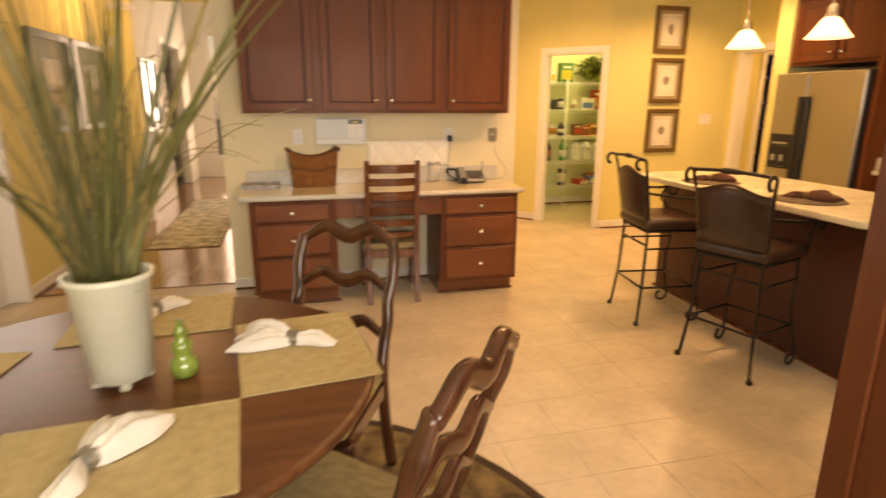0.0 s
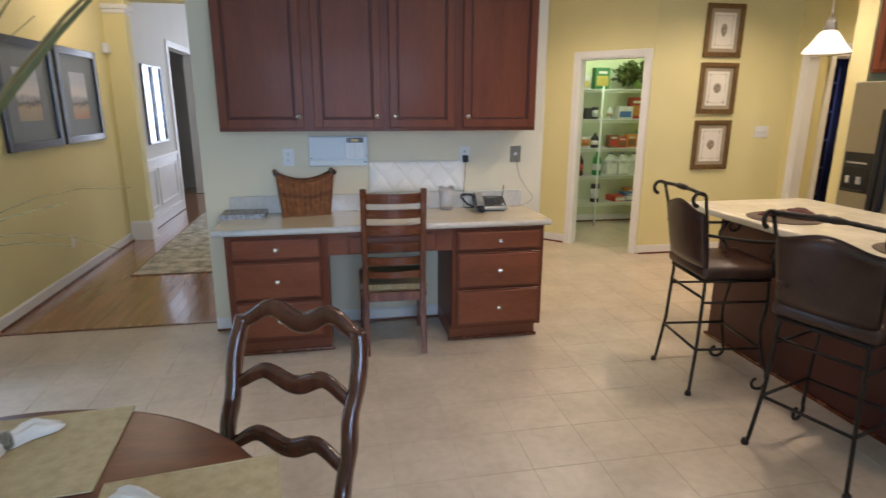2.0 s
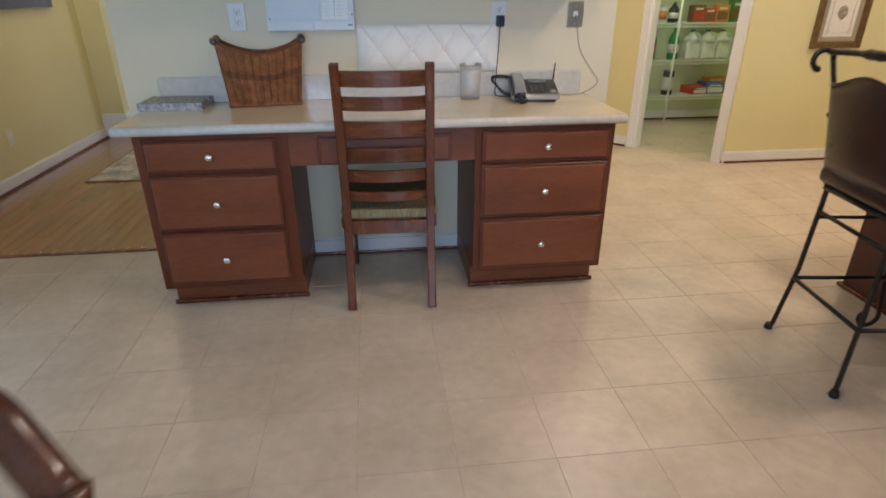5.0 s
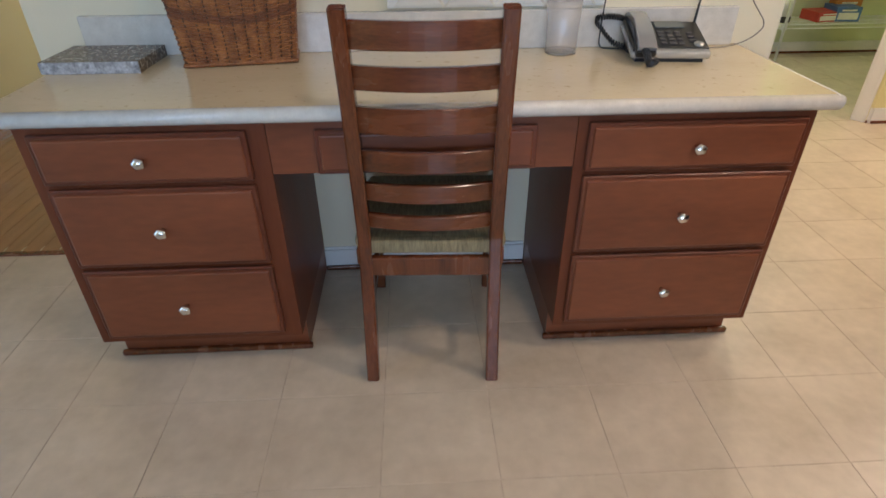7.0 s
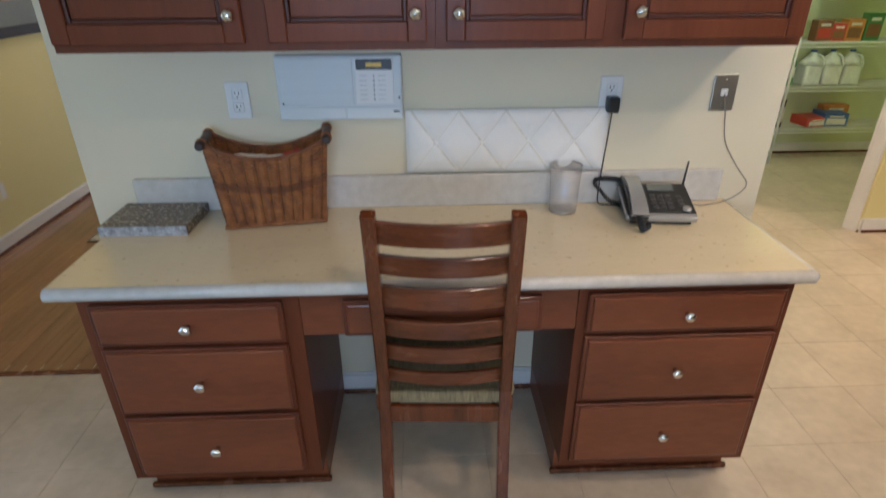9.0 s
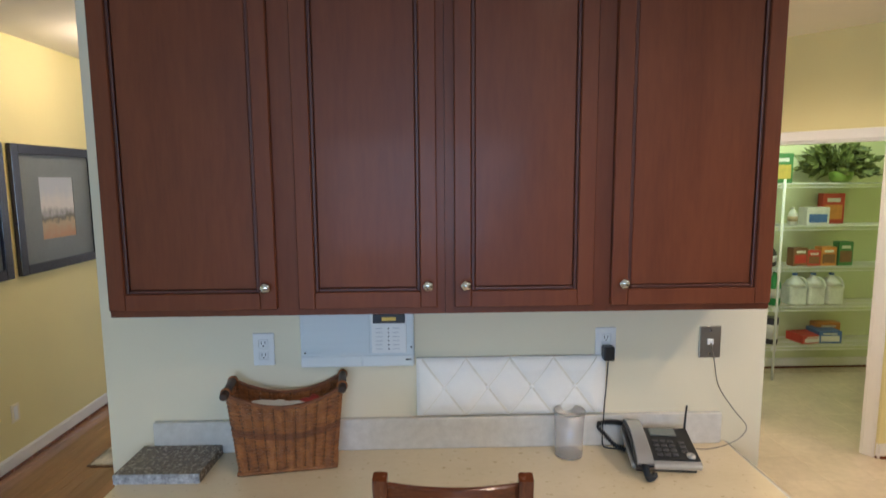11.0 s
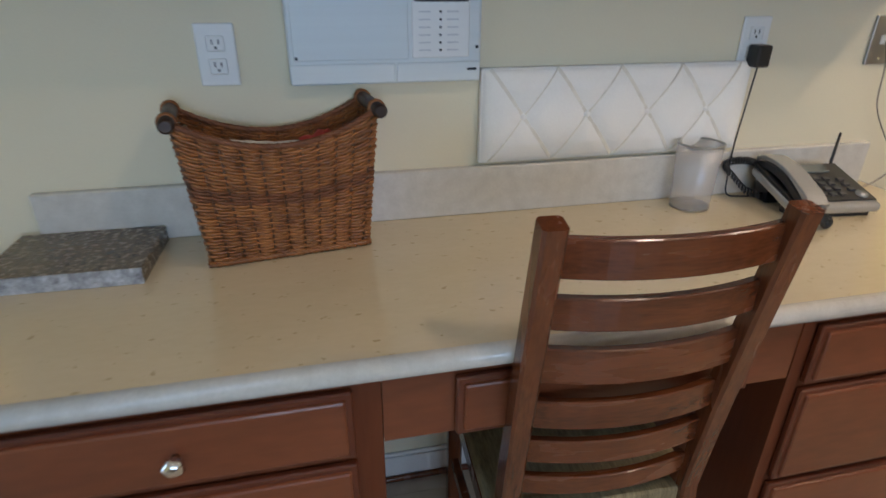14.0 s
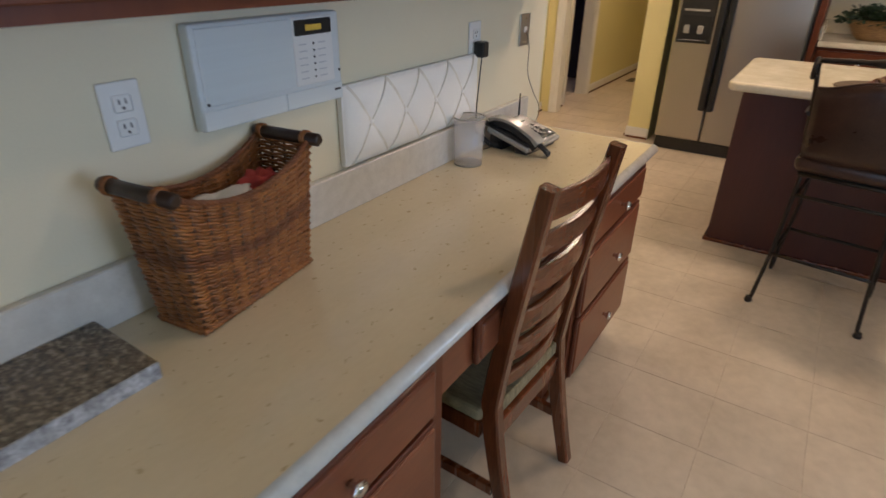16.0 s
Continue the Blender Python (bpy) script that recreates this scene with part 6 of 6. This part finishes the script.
PX, PY = -0.088, 0.905
POTM = mat("pale_celadon_ceramic", (0.62, 0.66, 0.57), 0.35, vary=0.05, scale=6, coat=0.3)
pt = thing("potted_grass", PX, PY, 0.7615, "tall ornamental grass in a pale celadon pot on the table", "plant")
part("pot", lathe([(0.066, 0.018), (0.072, 0.022), (0.094, 0.275), (0.102, 0.280), (0.103, 0.293), (0.096, 0.296), (0.090, 0.285), (0.086, 0.25), (0.0, 0.25)], (PX, PY, 0.7615), 40), POTM, pt)
for k in range(4):
    a = radians(20 + 90 * k)
    part("foot", box(PX + 0.058 * math.cos(a) - 0.012, PX + 0.058 * math.cos(a) + 0.012, PY + 0.058 * math.sin(a) - 0.012, PY + 0.058 * math.sin(a) + 0.012, 0.7615, 0.782, 0.004, 1), POTM, pt)
MOSS = mat("green_moss", (0.07, 0.11, 0.02), 0.9, vary=0.4, scale=40, bump=0.8, bscale=120)
part("moss", crumple(PX, PY, 1.018, 0.083, 0.083, 0.03, 11, 3, 0.25), MOSS, pt)
GRASSA = mat("olive_grass_blade", (0.080, 0.092, 0.030), 0.5, vary=0.3, scale=12, stretch=(1, 1, 0.2), second=(0.18, 0.18, 0.07))
GRASSB = mat("straw_grass_blade", (0.24, 0.19, 0.075), 0.6, vary=0.3, scale=12, stretch=(1, 1, 0.2))


def blades(n, seed, spread, w0=0.003, w1=0.0085, droop=(0.12, 0.6), rise=(0.45, 1.0), arch=1.9):
    rnd = random.Random(seed)
    out = []
    for _ in range(n):
        a, r0 = rnd.uniform(0, 2 * math.pi), rnd.uniform(0, 0.06)
        hgt, sp, dr = rnd.uniform(*rise), rnd.uniform(0.05, 1.0) * spread, rnd.uniform(*droop)
        w = rnd.uniform(w0, w1)
        c, s = math.cos(a), math.sin(a)
        pts, ws = [], []
        for k in range(11):
            u = k / 10
            r = r0 + sp * u ** arch
            z = 1.02 + hgt * (u - dr * u ** 3.2)
            pts.append((PX + c * r + 0.02 * math.sin(u * 4 + a), PY + s * r, z))
            ws.append(w * (0.75 + 0.6 * u if u < 0.45 else 1.02 * (1 - u) / 0.55 + 0.06))
        out.append(bar(pts, ws, 0.0014, up=(-s * 0.4, c * 0.4, 0.9)))
    return out


for i, b in enumerate(blades(28, 21, 0.64, 0.010, 0.020, (0.0, 0.2), (0.6, 1.05), 1.4) + blades(36, 27, 0.58)):
    part("blade", b, GRASSA if i % 5 < 3 else GRASSB, pt)
for i, b in enumerate(blades(60, 33, 0.14)):
    part("blade", b, GRASSA if i % 4 else GRASSB, pt)
GBOT = mat("green_ceramic_glaze", (0.13, 0.22, 0.035), 0.12, vary=0.2, scale=9, coat=0.8, second=(0.20, 0.32, 0.07))
bt = thing("ceramic_bottle", 0.060, 0.90, 0.7615, "small glossy green ceramic bottle with stacked bulbs", "bottle")
part("body", lathe([(0.022, 0), (0.032, 0.006), (0.038, 0.028), (0.030, 0.050), (0.020, 0.060), (0.027, 0.078), (0.024, 0.096), (0.013, 0.106), (0.018, 0.120), (0.012, 0.135), (0.008, 0.150), (0.012, 0.156), (0, 0.157)], (0.060, 0.90, 0.7615), 28), GBOT, bt)


# ladder-back dining chairs: local front towards -y, back raked
def dining_chair(x, y, turn, label):
    t = thing("dining_chair", x, y, 0.010, label, "chair", "dining chairs", turn=turn)
    P = lambda name, bm, m, lab="": part(name, bm, m, t, lab, local=True)

    def bow(z, amp, thick, w, mid, drop):
        """A yoke-shaped rail: two humps, a dip between them, ends swept down."""
        pts, hs = [], []
        for k in range(33):
            u = k / 16 - 1
            zz = z + amp * (0.5 - 0.5 * math.cos(2 * math.pi * abs(u))) - drop * max(0, abs(u) - 0.5) / 0.5
            pts.append((u * w, 0.314 * (z - 0.629) + 0.016 * (1 - u * u), zz))
            hs.append(mid * (0.86 + 0.20 * math.cos(math.pi * u)))
        return rbar(pts, thick, hs)

    for s in (-1, 1):
        path = curve([(s * 0.186, 0.035, 0.0), (s * 0.188, -0.025, 0.22), (s * 0.190, -0.052, 0.45), (s * 0.186, -0.022, 0.55), (s * 0.194, 0.002, 0.64), (s * 0.188, 0.026, 0.72), (s * 0.197, 0.054, 0.80), (s * 0.196, 0.078, 0.875), (s * 0.184, 0.097, 0.942)], 5)
        P("rear_post", rbar(path, 0.042, [0.042 + 0.004 * math.sin(k * 0.62) for k in range(len(path))], up=(0, 1, 0)), DARKW)
        leg = curve([(s * 0.215, -0.44, 0.40), (s * 0.232, -0.455, 0.32), (s * 0.212, -0.445, 0.18), (s * 0.205, -0.44, 0.05), (s * 0.215, -0.455, 0.0)], 5)
        P("front_leg", rbar(leg, [0.056 - 0.0013 * k for k in range(len(leg))], [0.056 - 0.0013 * k for k in range(len(leg))], up=(0, 1, 0)), DARKW)
        P("side_rail", bar([(s * 0.190, -0.05, 0.390), (s * 0.215, -0.44, 0.390)], 0.024, 0.06), DARKW)
    P("crest_rail", bow(0.939, 0.036, 0.036, 0.190, 0.058, 0.012), DARKW)
    P("slat", bow(0.771, 0.032, 0.030, 0.192, 0.052, 0.018), DARKW)
    P("slat", bow(0.603, 0.032, 0.030, 0.190, 0.052, 0.018), DARKW)
    P("rear_rail", bar([(-0.19, -0.050, 0.390), (0.19, -0.050, 0.390)], 0.024, 0.06), DARKW)
    P("front_rail", bar(curve([(-0.215, -0.445, 0.390), (-0.1, -0.452, 0.38), (0, -0.454, 0.375), (0.1, -0.452, 0.38), (0.215, -0.445, 0.390)], 4), 0.024, 0.06), DARKW)
    seat = box(-0.225, 0.225, -0.47, -0.06, 0.421, 0.458, 0.016, 3)
    for v in seat.verts:
        v.co.x *= 0.86 + 0.14 * min(1, (-v.co.y - 0.04) / 0.40)
    P("seat", seat, RUSH, "woven rush seat")
    return t


dining_chair(0.502, 1.514, -29, "dark mahogany ladder-back dining chair with wavy slats, facing the table")
dining_chair(0.632, 0.455, 229, "glossy mahogany ladder-back dining chair with wavy slats, pulled out")

# ---- floor pieces ----
TS, G = 0.3035, 0.0026
TX0, TY0 = 1.166 - 10 * TS, 3.018 - 19 * TS


def tile_mesh():
    bm = box(0, TS - G, 0, TS - G, -0.0095, 0.0, 0.0009, 1)
    me = bpy.data.meshes.new("tile")
    bm.to_mesh(me)
    bm.free()
    me.materials.append(TILE)
    return me


def inside(x, y):
    """Whether a tile there belongs to the tiled floor."""
    if y > 4.165 - TS * 0.3 and x < 2.0:
        return False
    if y > 6.9 or x > 8.7:
        return False
    return True


floor_ob = bpy.data.objects["floor"]
tm = tile_mesh()
far_tiles = []
for i in range(0, 37):
    for j in range(0, 33):
        x, y = TX0 + i * TS, TY0 + j * TS
        if x + TS < -1.75 or y + TS < -2.6 or not inside(x, y) or (x > 5.4 and y < 4.1) or (x > 5.4 and y > 5.35):
            continue
        if -1.7 < x < 3.1 and 0.95 < y < 5.3 and not (x < 0.9 and y < 1.2):
            ob = new("tile", tm)
            ob.parent = floor_ob
            ob.location = (x, y, random.uniform(-0.0006, 0.0))
        else:
            far_tiles.append((x, y))
vs, fs = [], []
for x, y in far_tiles:
    b = len(vs)
    e, s = 0.0016, TS - G
    vs += [(x, y, -0.0095), (x + s, y, -0.0095), (x + s, y + s, -0.0095), (x, y + s, -0.0095), (x + e, y + e, -0.0002), (x + s - e, y + e, -0.0002), (x + s - e, y + s - e, -0.0002), (x + e, y + s - e, -0.0002)]
    fs += [(b + 4, b + 5, b + 6, b + 7), (b, b + 1, b + 5, b + 4), (b + 1, b + 2, b + 6, b + 5), (b + 2, b + 3, b + 7, b + 6), (b + 3, b, b + 4, b + 7)]
me = bpy.data.meshes.new("far_tiles")
me.from_pydata(vs, [], fs)
me.materials.append(TILE)
ft = new("far_tiles", me)
ft.parent = floor_ob
tagged(ft, kind="stuff")
# oak strip floor of the hall
hall = structure("floor_hall", box(-1.66, WX0 + 0.0, 4.18, 7.3, -0.009, -0.0072), CHERRYD, "polished red-oak strip floor of the hall", "floor")
part("threshold", box(-1.66, WX0, 4.152, 4.1805, -0.009, 0.006, 0.003, 2), CHAIRW, hall, "rounded oak threshold strip")
rp = random.Random(8)
PW = 0.0762
meshes = {}
for i in range(20):
    x0 = -1.66 + i * PW
    if x0 > WX0:
        break
    y = 4.181 - rp.uniform(0, 0.8)
    while y < 7.3:
        ln = rp.choice((0.7, 0.95, 1.2, 1.45))
        a, b = max(y, 4.181), min(y + ln, 7.3)
        if b - a > 0.05:
            bm = box(0, min(PW, WX0 - x0) - 0.0012, 0, b - a - 0.0012, -0.007, 0.0, 0.0008, 1)
            me = bpy.data.meshes.new("plank")
            bm.to_mesh(me)
            bm.free()
            me.materials.append(OAK)
            ob = new("plank", me)
            ob.parent = hall
            ob.location = (x0, a, 0)
        y += ln
